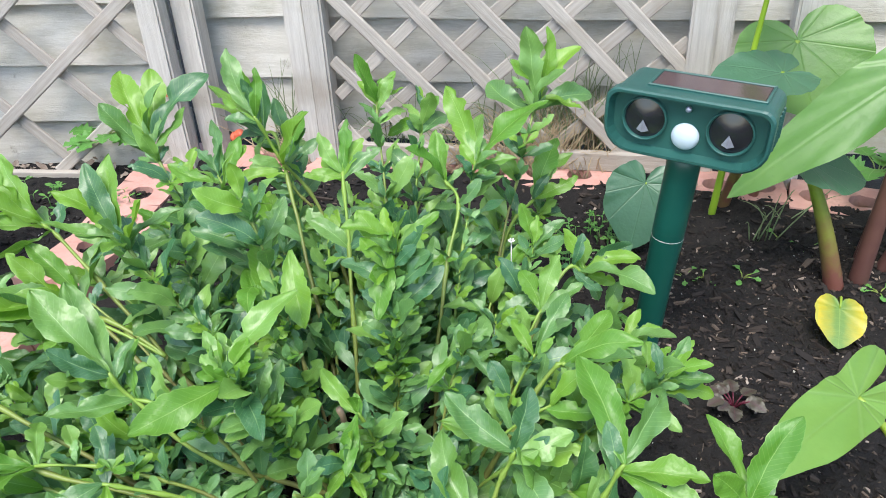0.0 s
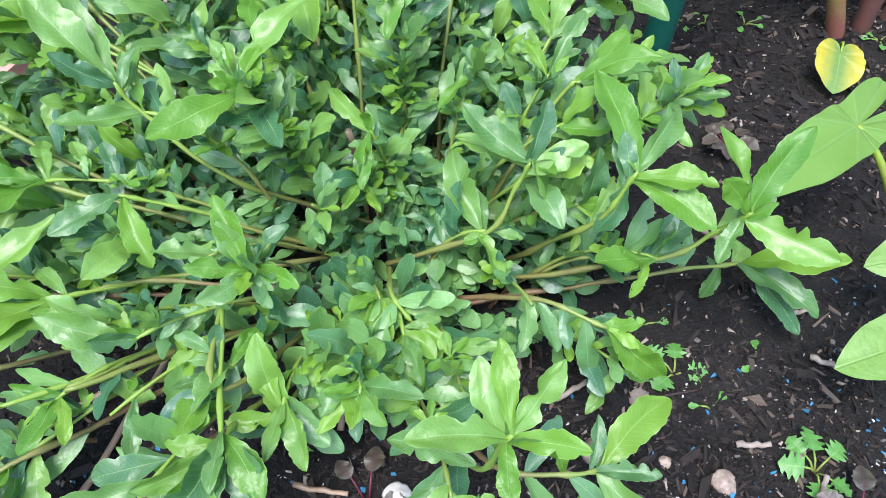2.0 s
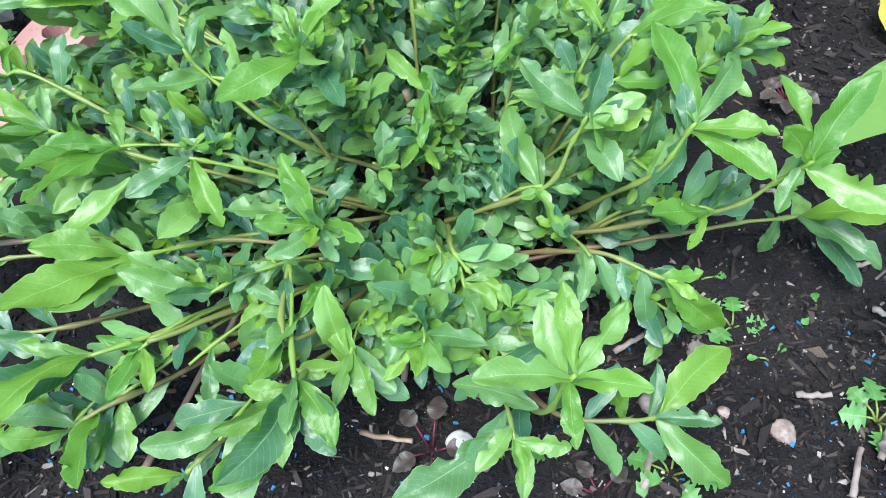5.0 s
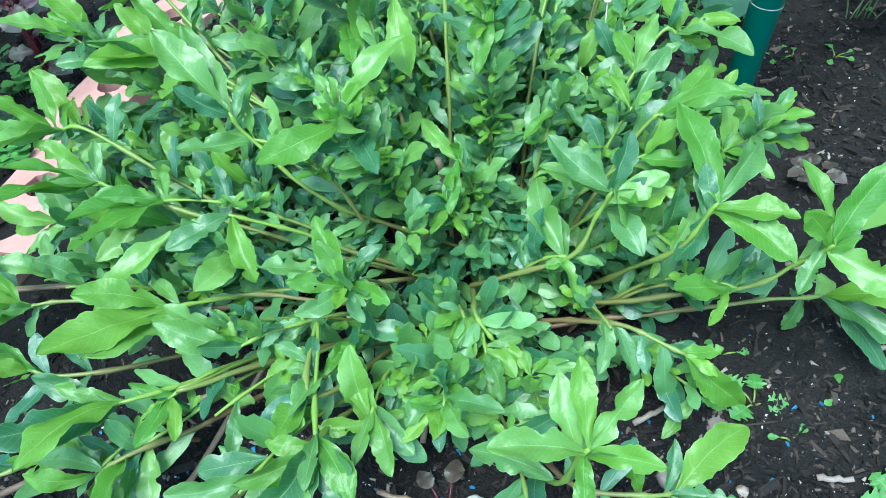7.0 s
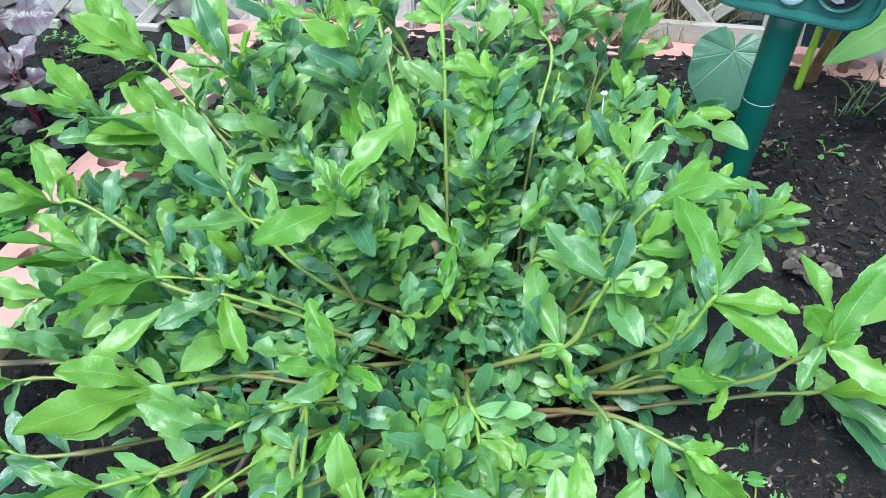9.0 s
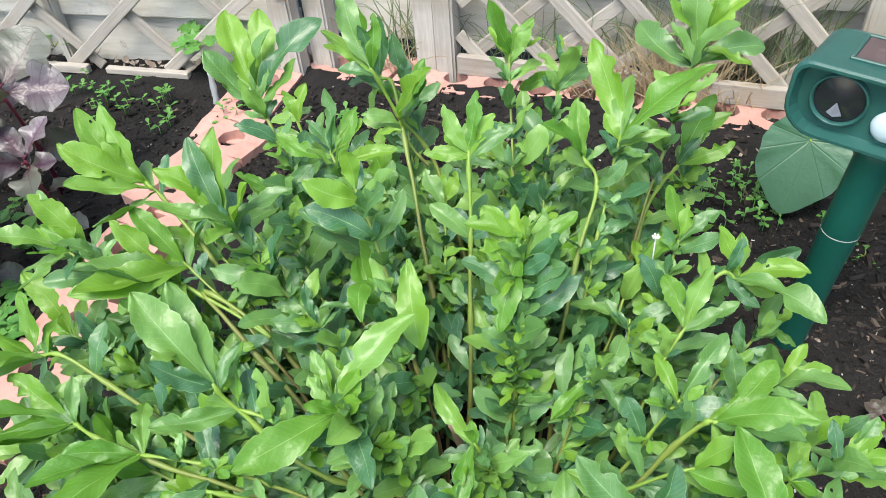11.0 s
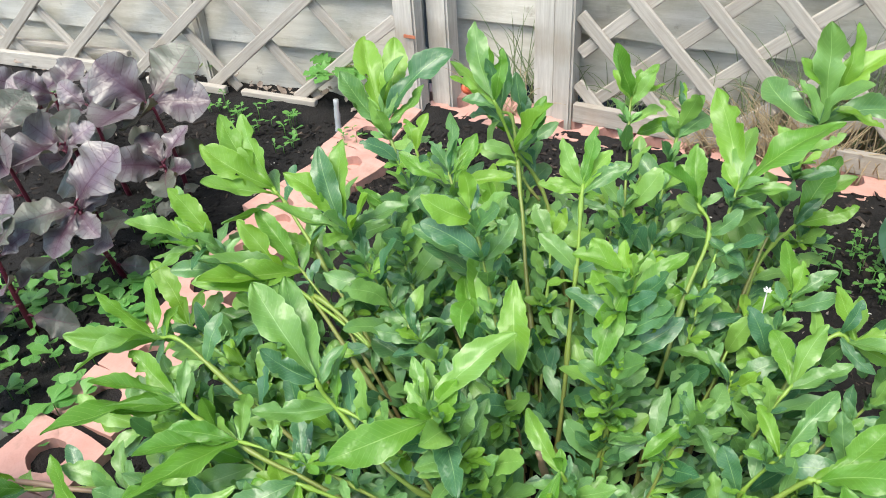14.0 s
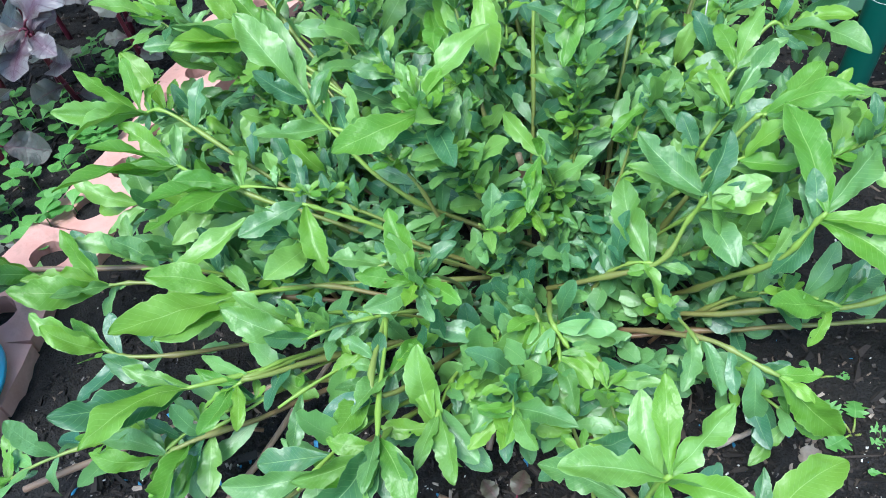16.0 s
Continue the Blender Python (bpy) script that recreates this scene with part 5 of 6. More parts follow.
def amaranth(head, points=(), foot=None, size=0.07, seed=1, older=2, count=6, broadness=0.75):
    """A plant with a crimson stem: placed leaves at its head, a whorl of others below."""
    top = tagged(new("amaranth_plant"), "dark purple amaranth with crimson stem and broad veined leaves", "plant", "amaranth plants in the bed")
    r = random.Random(seed)
    head = Vector(head)
    foot = Vector(foot) if foot else Vector((head.x - 0.02, head.y + 0.02, -0.01))
    pts = bezier(foot, foot.lerp(head, 0.5) + Vector((r.uniform(-0.015, 0.015), 0, 0)), head, 10)
    v, f, uv = tube(pts, [0.0046 - 0.0026 * i / 9 for i in range(10)], 8)
    part("stem", mesh_of("stem", v, f, CRIMSON, uv), None, top)

    def leaf(at, end, mat, k):
        axis = end - at
        L = axis.length
        st = at + axis * 0.12
        v, f, uv = tube([at, at.lerp(st, 0.5) + Vector((0, 0, 0.002)), st], [0.002, 0.0016, 0.0013], 6)
        part("leaf_stalk", mesh_of("leaf_stalk", v, f, CRIMSON, uv), None, top)
        v, f, uv = blade(broad, 1.0, broadness * r.uniform(0.85, 1.08), 18, 8, seed * 20 + k, r.uniform(0.0, 0.25), r.uniform(0.1, 0.5), 0.10, 0.03, 0, r.uniform(-0.3, 0.3))
        b = part("leaf", mesh_of("leaf", v, f, mat, uv), None, top)
        b.matrix_basis = frame_on(st, axis, (0.1, -0.75, 0.8), r.uniform(-18, 18)) @ Matrix.Scale(L * 0.92, 4)

    for k, p in enumerate(points):
        leaf(head - (head - foot).normalized() * 0.004 * k, Vector(p), GREENISH if (k + seed) % 4 == 2 else PURPLE, k)
    count += 1
    for k in range(count):
        q = (k + 1) / count
        at = head.lerp(foot, 0.74 * q)
        a = radians(137.5 * k + seed * 50)
        axis = Vector((math.cos(a), math.sin(a), 0.9 - 1.0 * q)).normalized()
        leaf(at, at + axis * size * r.uniform(0.9, 1.35), PURPLE if k < count - older else GREENISH, 10 + k)
    return top


amaranth((-0.711, 0.699, 0.146), ((-0.664, 0.731, 0.215), (-0.758, 0.648, 0.154), (-0.712, 0.640, 0.118), (-0.672, 0.675, 0.128), (-0.690, 0.720, 0.190)), (-0.72, 0.74, -0.01), 0.046, 1, 3, 5, 0.85)
amaranth((-0.764, 0.933, 0.172), ((-0.729, 1.009, 0.222), (-0.682, 0.958, 0.170), (-0.765, 0.828, 0.194), (-0.832, 0.926, 0.228), (-0.732, 0.853, 0.184)), (-0.76, 0.95, -0.01), 0.045, 2, 3, 3, 0.9)
amaranth((-0.689, 0.841, 0.127), ((-0.672, 0.881, 0.167), (-0.733, 0.869, 0.160), (-0.710, 0.778, 0.163), (-0.658, 0.787, 0.122), (-0.645, 0.831, 0.138)), (-0.69, 0.86, -0.01), 0.034, 3, 3, 4, 0.72)
amaranth((-0.781, 0.778, 0.180), ((-0.784, 0.701, 0.204), (-0.798, 0.820, 0.210), (-0.753, 0.805, 0.200), (-0.742, 0.731, 0.180), (-0.852, 0.790, 0.205)), (-0.80, 0.80, -0.01), 0.046, 5, 3, 4, 0.9)
amaranth((-0.853, 0.740, 0.202), ((-0.839, 0.801, 0.240), (-0.869, 0.700, 0.260), (-0.792, 0.687, 0.198), (-0.816, 0.648, 0.204), (-0.910, 0.800, 0.227)), (-0.86, 0.76, -0.01), 0.050, 6, 3, 4, 0.85)
amaranth((-0.862, 0.916, 0.160), ((-0.904, 0.915, 0.196), (-0.888, 0.974, 0.200), (-0.859, 0.866, 0.180), (-0.813, 0.908, 0.181)), (-0.86, 0.93, -0.01), 0.042, 7, 3, 4, 0.75)
amaranth((-0.758, 0.610, 0.140), ((-0.750, 0.650, 0.185), (-0.790, 0.575, 0.150), (-0.730, 0.630, 0.170), (-0.795, 0.620, 0.175)), (-0.765, 0.615, -0.01), 0.048, 8, 3, 5, 0.7)
amaranth((-0.970, 0.960, 0.150), ((-1.000, 0.930, 0.190), (-0.950, 1.010, 0.190), (-0.940, 0.900, 0.150)), None, 0.062, 4, 3, 6, 0.8)
amaranth((-0.708, 0.470, 0.055), ((-0.697, 0.503, 0.105), (-0.689, 0.443, 0.080), (-0.745, 0.490, 0.105), (-0.740, 0.440, 0.090)), (-0.712, 0.475, -0.01), 0.040, 9, 2, 2, 0.75)
amaranth((-0.820, 0.560, 0.120), (), (-0.83, 0.57, -0.01), 0.055, 11, 3, 7)
amaranth((-1.080, 1.020, 0.130), (), None, 0.060, 12, 4, 8)


# ---- small plants ----
def leaf_cluster(name, label, category, x, y, z, leaves, size, mat, outline, wide, seed, lift=0.5, group="", stems=None):
    """A low plant: thin stalks that each carry one small leaf, all from one foot."""
    top = tagged(new(name), label, category, group)
    r = random.Random(seed)
    for k in range(leaves):
        a = radians(137.5 * k + 40 * seed)
        out = Vector((math.cos(a), math.sin(a), lift + r.uniform(-0.15, 0.25)))
        foot = Vector((x, y, z - 0.004))
        neck = foot + out * size * r.uniform(0.5, 0.9)
        v, f, uv = tube([foot, foot.lerp(neck, 0.5) + Vector((0, 0, size * 0.15)), neck], [0.0011, 0.0009, 0.0007], 5)
        st = part("stalk", mesh_of("stalk", v, f, stems or STEM, uv), None, top)
        v, f, uv = blade(outline, 1.0, wide, 16, 6, seed * 9 + k, 0.2, 0.2, 0.05, 0.06, 0, r.uniform(-0.3, 0.3))
        lf = part("leaf", mesh_of("leaf", v, f, mat, uv), None, top)
        lf.matrix_basis = frame_on(neck, (out.x, out.y, 0.15), (0, -0.2, 1), r.uniform(-20, 20)) @ Matrix.Scale(size * r.uniform(0.8, 1.1), 4)
    return top


def round_lobed(v):
    return max(0.03, 0.5 * math.sin(math.pi * min(1, v ** 0.7)) ** 0.5 * (1 + 0.34 * math.sin(v * 24)))


for k, (x, y, n, s) in enumerate(((-0.071, 0.222, 5, 0.020), (0.052, 0.187, 4, 0.016), (0.288, 0.206, 4, 0.024), (0.305, 0.625, 11, 0.020))):
    leaf_cluster("amaranth_seedling", "small bronze-purple amaranth seedling in bare soil", "seedling", x, y, 0, n, s, BRONZE, ovate, 0.75, k + 2, 1.2, "amaranth seedlings", CRIMSON)
for k, (x, y, n, s) in enumerate(((0.182, 0.333, 4, 0.017), (0.270, 0.243, 6, 0.019), (0.107, 0.203, 6, 0.020), (-0.006, 0.226, 3, 0.014))):
    leaf_cluster("coriander_seedling", "bright green lobed coriander seedling in bare soil", "seedling", x, y, 0, n, s, SEEDLING, round_lobed, 0.95, k + 11, 0.6, "coriander seedlings")
for k, (x, y) in enumerate(((0.32, 0.882), (0.346, 0.88), (0.483, 0.97), (0.514, 0.944), (0.432, 1.043), (0.399, 0.877), (0.165, 0.385), (0.205, 0.30), (0.255, 0.345), (0.56, 0.83), (0.585, 0.80))):
    leaf_cluster("weed_seedling", "tiny green seedling with a few round leaves", "seedling", x, y, 0, 4 if y > 0.5 else 2, 0.014 if y > 0.5 else 0.012, SEEDLING, spoon, 0.6, k + 30, 0.5, "weed seedlings")


def sown_patch(name, label, spots, seed, size, count, wide=0.5):
    """A drift of tiny seedlings, too many to count."""
    r = random.Random(seed)
    pieces = []
    for x, y, spread in spots:
        for _ in range(count):
            p = Vector((x + r.gauss(0, spread), y + r.gauss(0, spread), r.uniform(0.004, 0.022)))
            a0 = r.uniform(0, 6.28)
            for k in range(r.choice((2, 4, 4))):
                a = a0 + math.pi * k + (0.8 if k > 1 else 0)
                axis = Vector((math.cos(a), math.sin(a), r.uniform(0.1, 0.8)))
                pieces.append((*blade(spoon, 1.0, wide, 5, 4, k, 0.2, 0.2, 0.02), frame_on(p, axis, (0, 0, 1)) @ Matrix.Scale(size * r.uniform(0.5, 1.4), 4)))
            pieces.append((*tube([(p.x, p.y, -0.005), (p.x, p.y, p.z)], [0.0007, 0.0006], 4), Matrix.Identity(4)))
    return tagged(new(name, joined(name, pieces, SEEDLING)), label, "seedlings", kind="stuff")


sown_patch("seedling_drift", "drift of tiny pale green seedlings behind the bush", ((0.179, 1.0, 0.02), (0.229, 1.02, 0.018), (0.22, 0.97, 0.02), (0.276, 0.986, 0.022), (0.085, 0.997, 0.018), (0.24, 0.945, 0.02), (0.16, 0.93, 0.02)), 3, 0.011, 8)
sown_patch("seedling_drift", "drift of tiny pale green seedlings beside the fence", ((-0.884, 1.229, 0.02), (-0.84, 1.2, 0.02), (-0.80, 1.215, 0.025), (-0.765, 1.17, 0.02), (-0.71, 1.2, 0.015), (-1.18, 1.24, 0.05), (-0.66, 1.13, 0.02), (-0.58, 1.16, 0.02), (-0.42, 1.10, 0.03), (-0.36, 1.16, 0.02)), 4, 0.012, 6)
sown_patch("weed_patch", "green weeds with round leaves under the amaranth", ((-0.74, 0.735, 0.04), (-0.72, 0.70, 0.03), (-0.764, 0.66, 0.04), (-0.80, 0.60, 0.05), (-0.73, 0.52, 0.04), (-0.66, 0.52, 0.03), (-0.79, 0.88, 0.04), (-0.71, 0.81, 0.03), (-0.86, 0.70, 0.05), (-0.70, 0.62, 0.04), (-0.67, 0.72, 0.02), (-0.655, 0.66, 0.015)), 5, 0.019, 8, 0.85)


# ---- grass and straw ----
def blades(name, label, spots, mat, seed, category="grass"):
    """Thin bent blades from many feet."""
    r = random.Random(seed)
    pieces = []
    for x, y, spread, height, count, lean in spots:
        for _ in range(count):
            foot = Vector((x + r.gauss(0, spread), y + r.gauss(0, spread * 0.3), -0.005))
            tip = foot + Vector((r.gauss(0, lean), r.gauss(0, lean * 0.3), height * r.uniform(0.4, 1.1)))
            pts = bezier(foot, foot.lerp(tip, 0.6) + Vector((0, 0, height * 0.3)), tip, 6)
            pieces.append((*tube(pts, [0.0011, 0.0011, 0.0009, 0.0007, 0.0005, 0.0002], 4), Matrix.Identity(4)))
    return tagged(new(name, joined(name, pieces, mat)), label, category, kind="stuff")


def fence_line(u, v, line=FENCE):
    p = line @ Vector((u, v, 0))
    return p.x, p.y


blades("grass_tufts", "thin wispy green grass growing through the lattice", [(*fence_line(u, 0.025), 0.035, h, n, 0.07) for u, h, n in ((0.03, 0.16, 30), (0.14, 0.20, 44), (0.24, 0.24, 56), (0.32, 0.22, 40), (-0.10, 0.14, 20), (-0.33, 0.18, 24), (-0.28, 0.14, 12), (-0.17, 0.12, 12))], GRASS, 6)
blades("dry_grass", "bleached dry grass stalks lying against the fence", [(*fence_line(u, v), 0.03, h, n, 0.06) for u, v, h, n in ((0.02, -0.03, 0.07, 30), (0.10, -0.02, 0.11, 80), (0.17, -0.02, 0.12, 90), (0.12, 0.02, 0.14, 60), (0.22, 0.02, 0.14, 70), (-0.30, -0.03, 0.09, 24), (0.25, -0.02, 0.08, 40))], STRAW, 8)
blades("grass_blades", "long flat green grass blades before the taro stalks", [(0.455, 0.965, 0.012, 0.10, 7, 0.05), (0.49, 1.02, 0.01, 0.06, 6, 0.03)], GRASS, 12)
leaf_cluster("fern_weed", "pale green lacy weed at the foot of the fence", "weed", *fence_line(0.10, 0.022, FENCE_LEFT), 0.06, 16, 0.045, SEEDLING, round_lobed, 0.6, 71, 0.35)
leaf_cluster("fern_weed", "small green weed at the foot of the fence", "weed", *fence_line(-0.25, 0.02, FENCE_LEFT), 0.03, 5, 0.03, SEEDLING, round_lobed, 0.7, 72, 0.5)
leaf_cluster("strawberry_weed", "dark green round-leaved weed beside the fence", "weed", 0.66, 1.07, 0.05, 9, 0.04, SEEDLING, round_lobed, 0.9, 73, 0.6)


# ---- litter on the soil ----
def chip(r, long, wide, thick):
    """A splintered fragment."""
    v = [(sx * long * r.uniform(0.35, 1.2) / 2, sy * wide * r.uniform(0.1, 1.3) / 2, sz * thick * r.uniform(0.4, 1.2) / 2) for sx in (-1, 1) for sy in (-1, 1) for sz in (-1, 1)]
    f = [(0, 1, 3, 2), (4, 6, 7, 5), (0, 4, 5, 1), (2, 3, 7, 6), (0, 2, 6, 4), (1, 5, 7, 3)]
    return v, f, [(0, 0)] * 8


def scatter(name, label, mat, count, size, seed, area, stretch=2.5, low=0.0):
    r = random.Random(seed)
    pieces = []
    for _ in range(count):
        x0, x1, y0, y1 = r.choice(area)
        x, y = r.uniform(x0, x1), r.uniform(y0, y1)
        s = size * (0.4 + 1.6 * r.random() ** 2.2)
        v, f, u = chip(r, s * r.uniform(1, stretch), s * r.uniform(0.35, 0.9), s * r.uniform(0.3, 0.8))
        m = pose(x, y, lump(x, y) + s * 0.12 + low, r.uniform(-25, 25), r.uniform(-25, 25), r.uniform(0, 360))
        pieces.append((v, f, u, m))
    return tagged(new(name, joined(name, pieces, mat, False)), label, "litter", kind="stuff")


NEAR = ((0.02, 0.45, 0.10, 0.46), (0.02, 0.34, 0.10, 0.36), (-0.45, 0.05, 0.12, 0.30), (0.15, 0.65, 0.45, 0.95))
ALL = NEAR + ((-1.1, -0.62, 0.45, 1.2), (-0.5, 0.6, 0.9, 1.1), (-0.52, -0.2, 0.2, 0.5))
scatter("bark_chips", "dark bark chips mixed into the soil", CHIPS, 9000, 0.0022, 21, NEAR, 4.0)
scatter("bark_chips", "dark bark chips in the farther soil", CHIPS, 8000, 0.0030, 22, ALL, 3.0)
scatter("wood_chips", "brown splintered wood chips lying on the soil", CHIPS, 1500, 0.0046, 27, NEAR, 4.5, 0.0006)
scatter("bark_chips", "grey-brown chips on the soil beside the stake", CHIPS, 3000, 0.0028, 28, ((0.15, 0.62, 0.45, 1.0), (0.22, 0.6, 0.5, 0.9)), 2.6)
scatter("soil_crumbs", "black soil crumbs", SOIL, 14000, 0.0036, 23, ALL, 1.4)
scatter("pebbles", "small grey-brown pebbles in the soil", PEBBLE, 1400, 0.0026, 29, ALL, 1.3, 0.0006)
scatter("wood_bits", "pale splintered wood bits on the soil", PALE, 420, 0.0030, 24, NEAR, 2.6, 0.0010)
FAR = ((-0.52, 0.10, 0.92, 1.22), (-0.60, -0.2, 0.95, 1.25), (0.10, 0.62, 0.85, 1.15), (-1.1, -0.62, 0.45, 1.25), (0.3, 0.6, 0.5, 0.9))
scatter("soil_clods", "coarse dark soil clods behind the bush", SOIL, 3000, 0.0065, 31, (FAR[0], FAR[1], FAR[3]), 1.5)
scatter("wood_bits", "pale splinters strewn on the farther soil", PALE, 420, 0.0030, 32, FAR, 2.4, 0.0012)
scatter("wood_chips", "brown splintered chips on the farther soil", CHIPS, 2600, 0.0055, 33, FAR, 3.0, 0.0008)
scatter("white_grit", "small white grit on the soil", WHITE, 800, 0.0015, 25, ALL, 1.5, 0.001)
scatter("blue_pellets", "small blue slug pellets on the soil", PELLET, 260, 0.0027, 26, NEAR[:3], 1.6, 0.001)


def rock(name, label, category, x, y, size, mat, seed, flat=0.7):
    bm = bmesh.new()
    bmesh.ops.create_icosphere(bm, subdivisions=3, radius=size)
    for v in bm.verts:
        n = noise.noise(v.co / size * 1.3 + Vector((seed, 0, 0))) * 0.35 + noise.noise(v.co / size * 4 + Vector((0, seed, 0))) * 0.12
        v.co *= 1 + n
        v.co.z *= flat
    ob = part(name, bm, mat, None, label, True)
    ob.matrix_world = pose(x, y, lump(x, y) + size * flat * 0.55, 0, 0, seed * 40)
    return tagged(ob, category=category)


rock("soil_clod", "pale dried clod lying on dark soil", "clod", 0.198, 0.236, 0.0095, SHELL, 1, 0.6)
rock("stone", "pale speckled stone half sunk in soil", "stone", 0.262, 0.262, 0.008, PALE, 2)
rock("stone", "grey stone beside the drooping leaf", "stone", 0.104, 0.262, 0.012, SHELL, 3)
rock("stone", "small white and black stone on soil", "stone", -0.049, 0.227, 0.0105, WHITE, 4)
rock("stone", "pale flat stone under the drooping leaf", "stone", 0.150, 0.315, 0.010, PALE, 5, 0.35)
rock("stone", "small grey stone on soil", "stone", 0.158, 0.255, 0.005, SHELL, 6)


def snail_shell(x, y, size, seed):
    """A coiled shell lying on its side."""
    pts, rad = [], []
    for i in range(60):
        q = i / 59
        a = q * 2.6 * 2 * math.pi
        rr = size * (0.10 + 0.52 * q ** 1.4)
        pts.append((rr * math.cos(a), rr * math.sin(a), size * 0.55 * (1 - q)))
        rad.append(size * (0.10 + 0.36 * q ** 1.2))
    v, f, uv = tube(pts, rad, 14)
    ob = part("snail_shell", mesh_of("snail_shell", v, f, SHELL, uv))
    ob.matrix_world = pose(x, y, lump(x, y) + size * 0.5, 35, 20, seed * 70)
    return tagged(ob, "empty brown striped snail shell on soil", "shell", "snail shells")


snail_shell(-0.030, 0.216, 0.0105, 1)
snail_shell(-0.352, 0.285, 0.0110, 2)


def stick(name, label, a, b, radius, mat, category="twig"):
    a, b = Vector(a), Vector(b)
    pts = [a.lerp(b, i / 7) + Vector((0, 0, 0.0015 * math.sin(i * 2.1))) + Vector((noise.noise(a * 40 + Vector((i, 0, 0))), noise.noise(b * 40 + Vector((0, i, 0))), 0)) * 0.0012 for i in range(8)]
    v, f, uv = tube(pts, [radius * (1 - 0.25 * i / 7 + (0.12 if i % 3 == 1 else 0)) for i in range(8)], 8)
    return tagged(new(name, mesh_of(name, v, f, mat, uv)), label, category)


stick("bare_stem", "bare brown jointed stem trailing over the soil", (-0.298, 0.195, 0.006), (-0.232, 0.36, 0.03), 0.0028, STEM_OLD, "stem")
stick("bare_stem", "bare pale stem lying over the bricks", (-0.575, 0.395, 0.052), (-0.36, 0.44, 0.03), 0.0026, STEM_OLD, "stem")
stick("bare_stem", "bare brown stem lying on the soil", (-0.45, 0.19, 0.03), (-0.26, 0.33, 0.02), 0.0028, STEM_OLD, "stem")
stick("bare_stem", "reddish bare stem under the leaves", (-0.095, 0.28, 0.01), (-0.085, 0.40, 0.04), 0.0026, STEM_OLD, "stem")
stick("cut_stub", "cut brown stem stub in the bush", (-0.084, 0.505, 0.07), (-0.090, 0.490, 0.138), 0.0036, STEM_OLD, "stub")
stick("twig", "short dry twig on the soil", (-0.128, 0.237, 0.006), (-0.086, 0.228, 0.007), 0.0024, STEM_OLD)
for k, (x, y, ang, l) in enumerate(((0.266, 0.223, 60, 0.03), (0.227, 0.263, -5, 0.026), (0.312, 0.336, -30, 0.03), (0.253, 0.485, -40, 0.022), (0.238, 0.20, 65, 0.04), (0.09, 0.206, 70, 0.034), (0.092, 0.315, 30, 0.03), (0.30, 0.39, 10, 0.03))):
    d = Vector((math.cos(radians(ang)), math.sin(radians(ang)), 0)) * l / 2
    stick("wood_splinter", "weathered pale wood splinter lying on soil", Vector((x, y, 0.004)) - d, Vector((x, y, 0.006)) + d, 0.0026, PALE)
stick("plant_tag", "pale grey plastic tube standing by the bricks", (-0.612, 1.205, -0.01), (-0.612, 1.212, 0.055), 0.006, GREYTUBE, "tube")


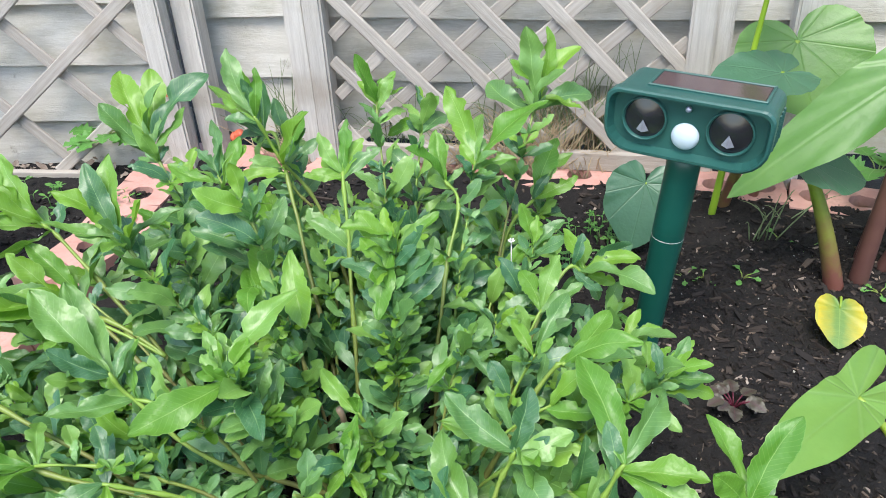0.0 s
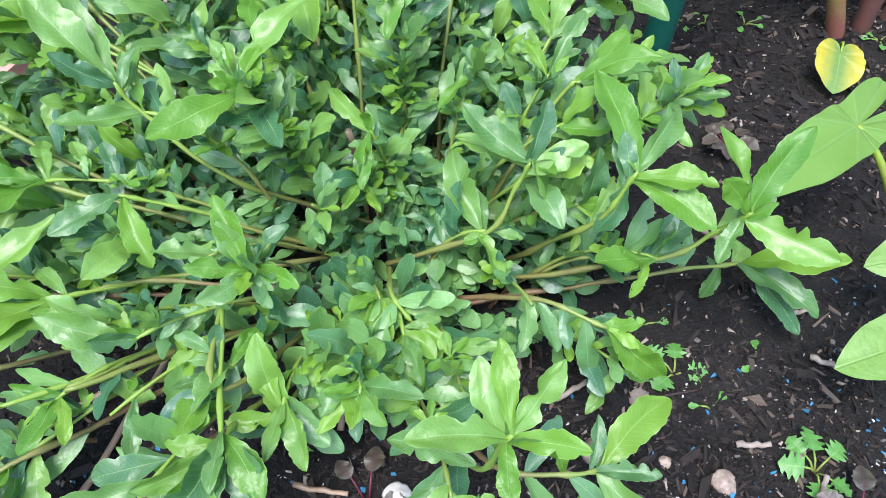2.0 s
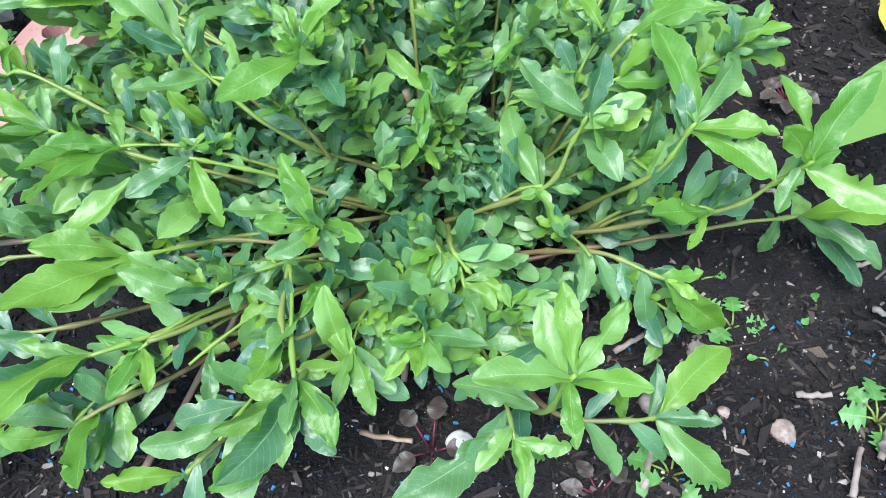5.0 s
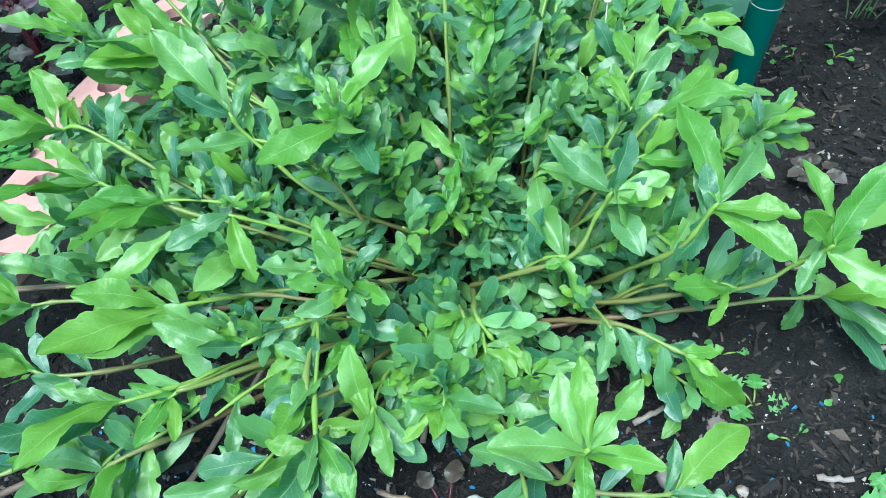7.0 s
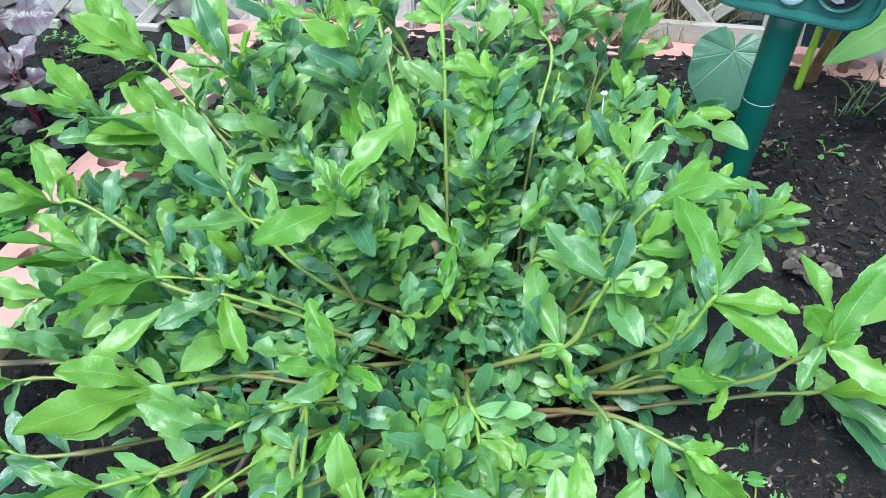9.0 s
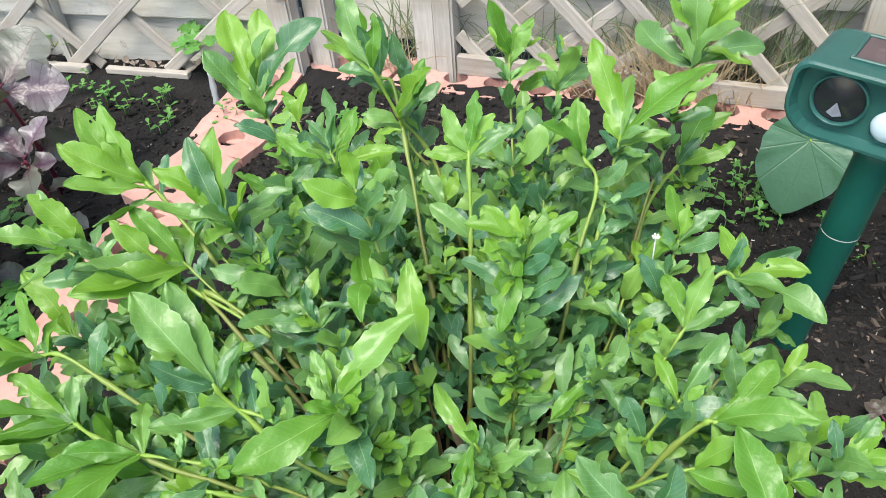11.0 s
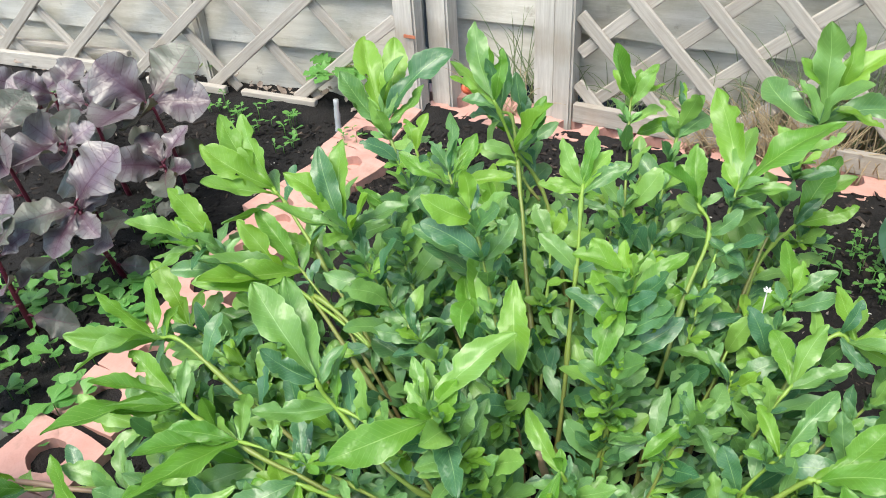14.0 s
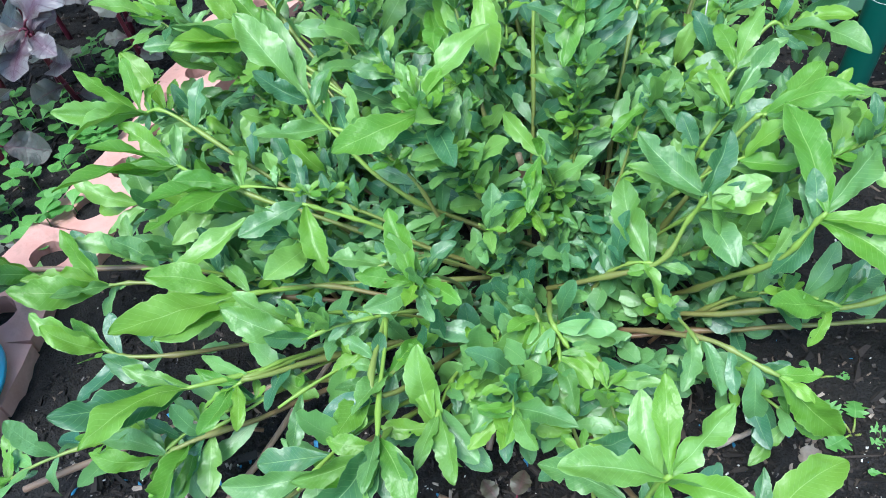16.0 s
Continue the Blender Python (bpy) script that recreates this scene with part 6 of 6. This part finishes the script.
# ---- bucket ----
def bucket(x, y):
    """An upturned light blue plastic bucket: its rim on the ground."""
    top = tagged(new("bucket"), "light blue plastic bucket upside down on the brick edging", "bucket")
    prof = ((0.086, 0.0), (0.090, 0.002), (0.090, 0.007), (0.087, 0.009), (0.085, 0.012), (0.083, 0.195), (0.080, 0.20), (0.074, 0.198), (0.0, 0.198))
    n = 48
    v = [(r * math.cos(2 * math.pi * k / n), r * math.sin(2 * math.pi * k / n), z) for r, z in prof for k in range(n)]
    f = [(i * n + k, i * n + (k + 1) % n, (i + 1) * n + (k + 1) % n, (i + 1) * n + k) for i in range(len(prof) - 1) for k in range(n)]
    part("shell", mesh_of("shell", v, f, BLUE), None, top).matrix_basis = pose(x, y, 0.024)
    return top


bucket(-0.617, 0.252)
stick("plastic_scrap", "scrap of orange plastic on the dry stalks before the fence", (-0.372, 1.222, 0.090), (-0.356, 1.218, 0.102), 0.010, ORANGE, "scrap")


# ---- small flowers ----
def flower(name, label, at, size, mat, petals):
    """A tiny head of narrow petals."""
    at = Vector(at)
    pieces = []
    for k in range(petals):
        a = 2 * math.pi * k / petals
        pieces.append((*blade(spoon, 1.0, 0.5, 4, 2, k, 0.2, 0.2, 0.03), frame_on(at, (math.cos(a), math.sin(a) - 0.4, 0.7 if mat == WHITE else -1.6), (0, -0.5, 1)) @ Matrix.Scale(size, 4)))
    pieces.append((*tube([at - Vector((0, 0, 0.05)), at], [0.0007, 0.0006], 5), Matrix.Identity(4)))
    return tagged(new(name, joined(name, pieces, mat)), label, "flower")


flower("white_flower", "tiny white flower among the herb leaves", (0.067, 0.656, 0.200), 0.004, WHITE, 7)
flower("withered_flower", "withered straw-coloured flower head on the herb", (-0.122, 0.534, 0.268), 0.010, SEEDLING, 5)


# ---- dead leaves along the fence ----
def dead_leaves():
    r = random.Random(61)
    pieces = []
    for n in range(150):
        if n < 100:
            x, y = fence_line(r.uniform(-0.9, 0.25), r.gauss(0.01, 0.018), FENCE_LEFT)
        else:
            x, y = fence_line(r.uniform(-0.25, 0.5), r.gauss(0.0, 0.02))
        a = r.uniform(0, 6.28)
        L = r.uniform(0.010, 0.028)
        v, f, uv = blade(ovate, 1.0, r.uniform(0.3, 0.7), 6, 4, n, r.uniform(-0.5, 0.6), r.uniform(0, 0.8), 0.08)
        pieces.append((v, f, uv, frame_on((x, y, lump(x, y) + r.uniform(0.003, 0.012)), (math.cos(a), math.sin(a), r.uniform(-0.1, 0.5)), (0, 0, 1), r.uniform(-40, 40)) @ Matrix.Scale(L, 4)))
    return tagged(new("dead_leaves", joined("dead_leaves", pieces, PALE)), "curled brown dead leaves along the fence foot", "litter", kind="stuff")


dead_leaves()
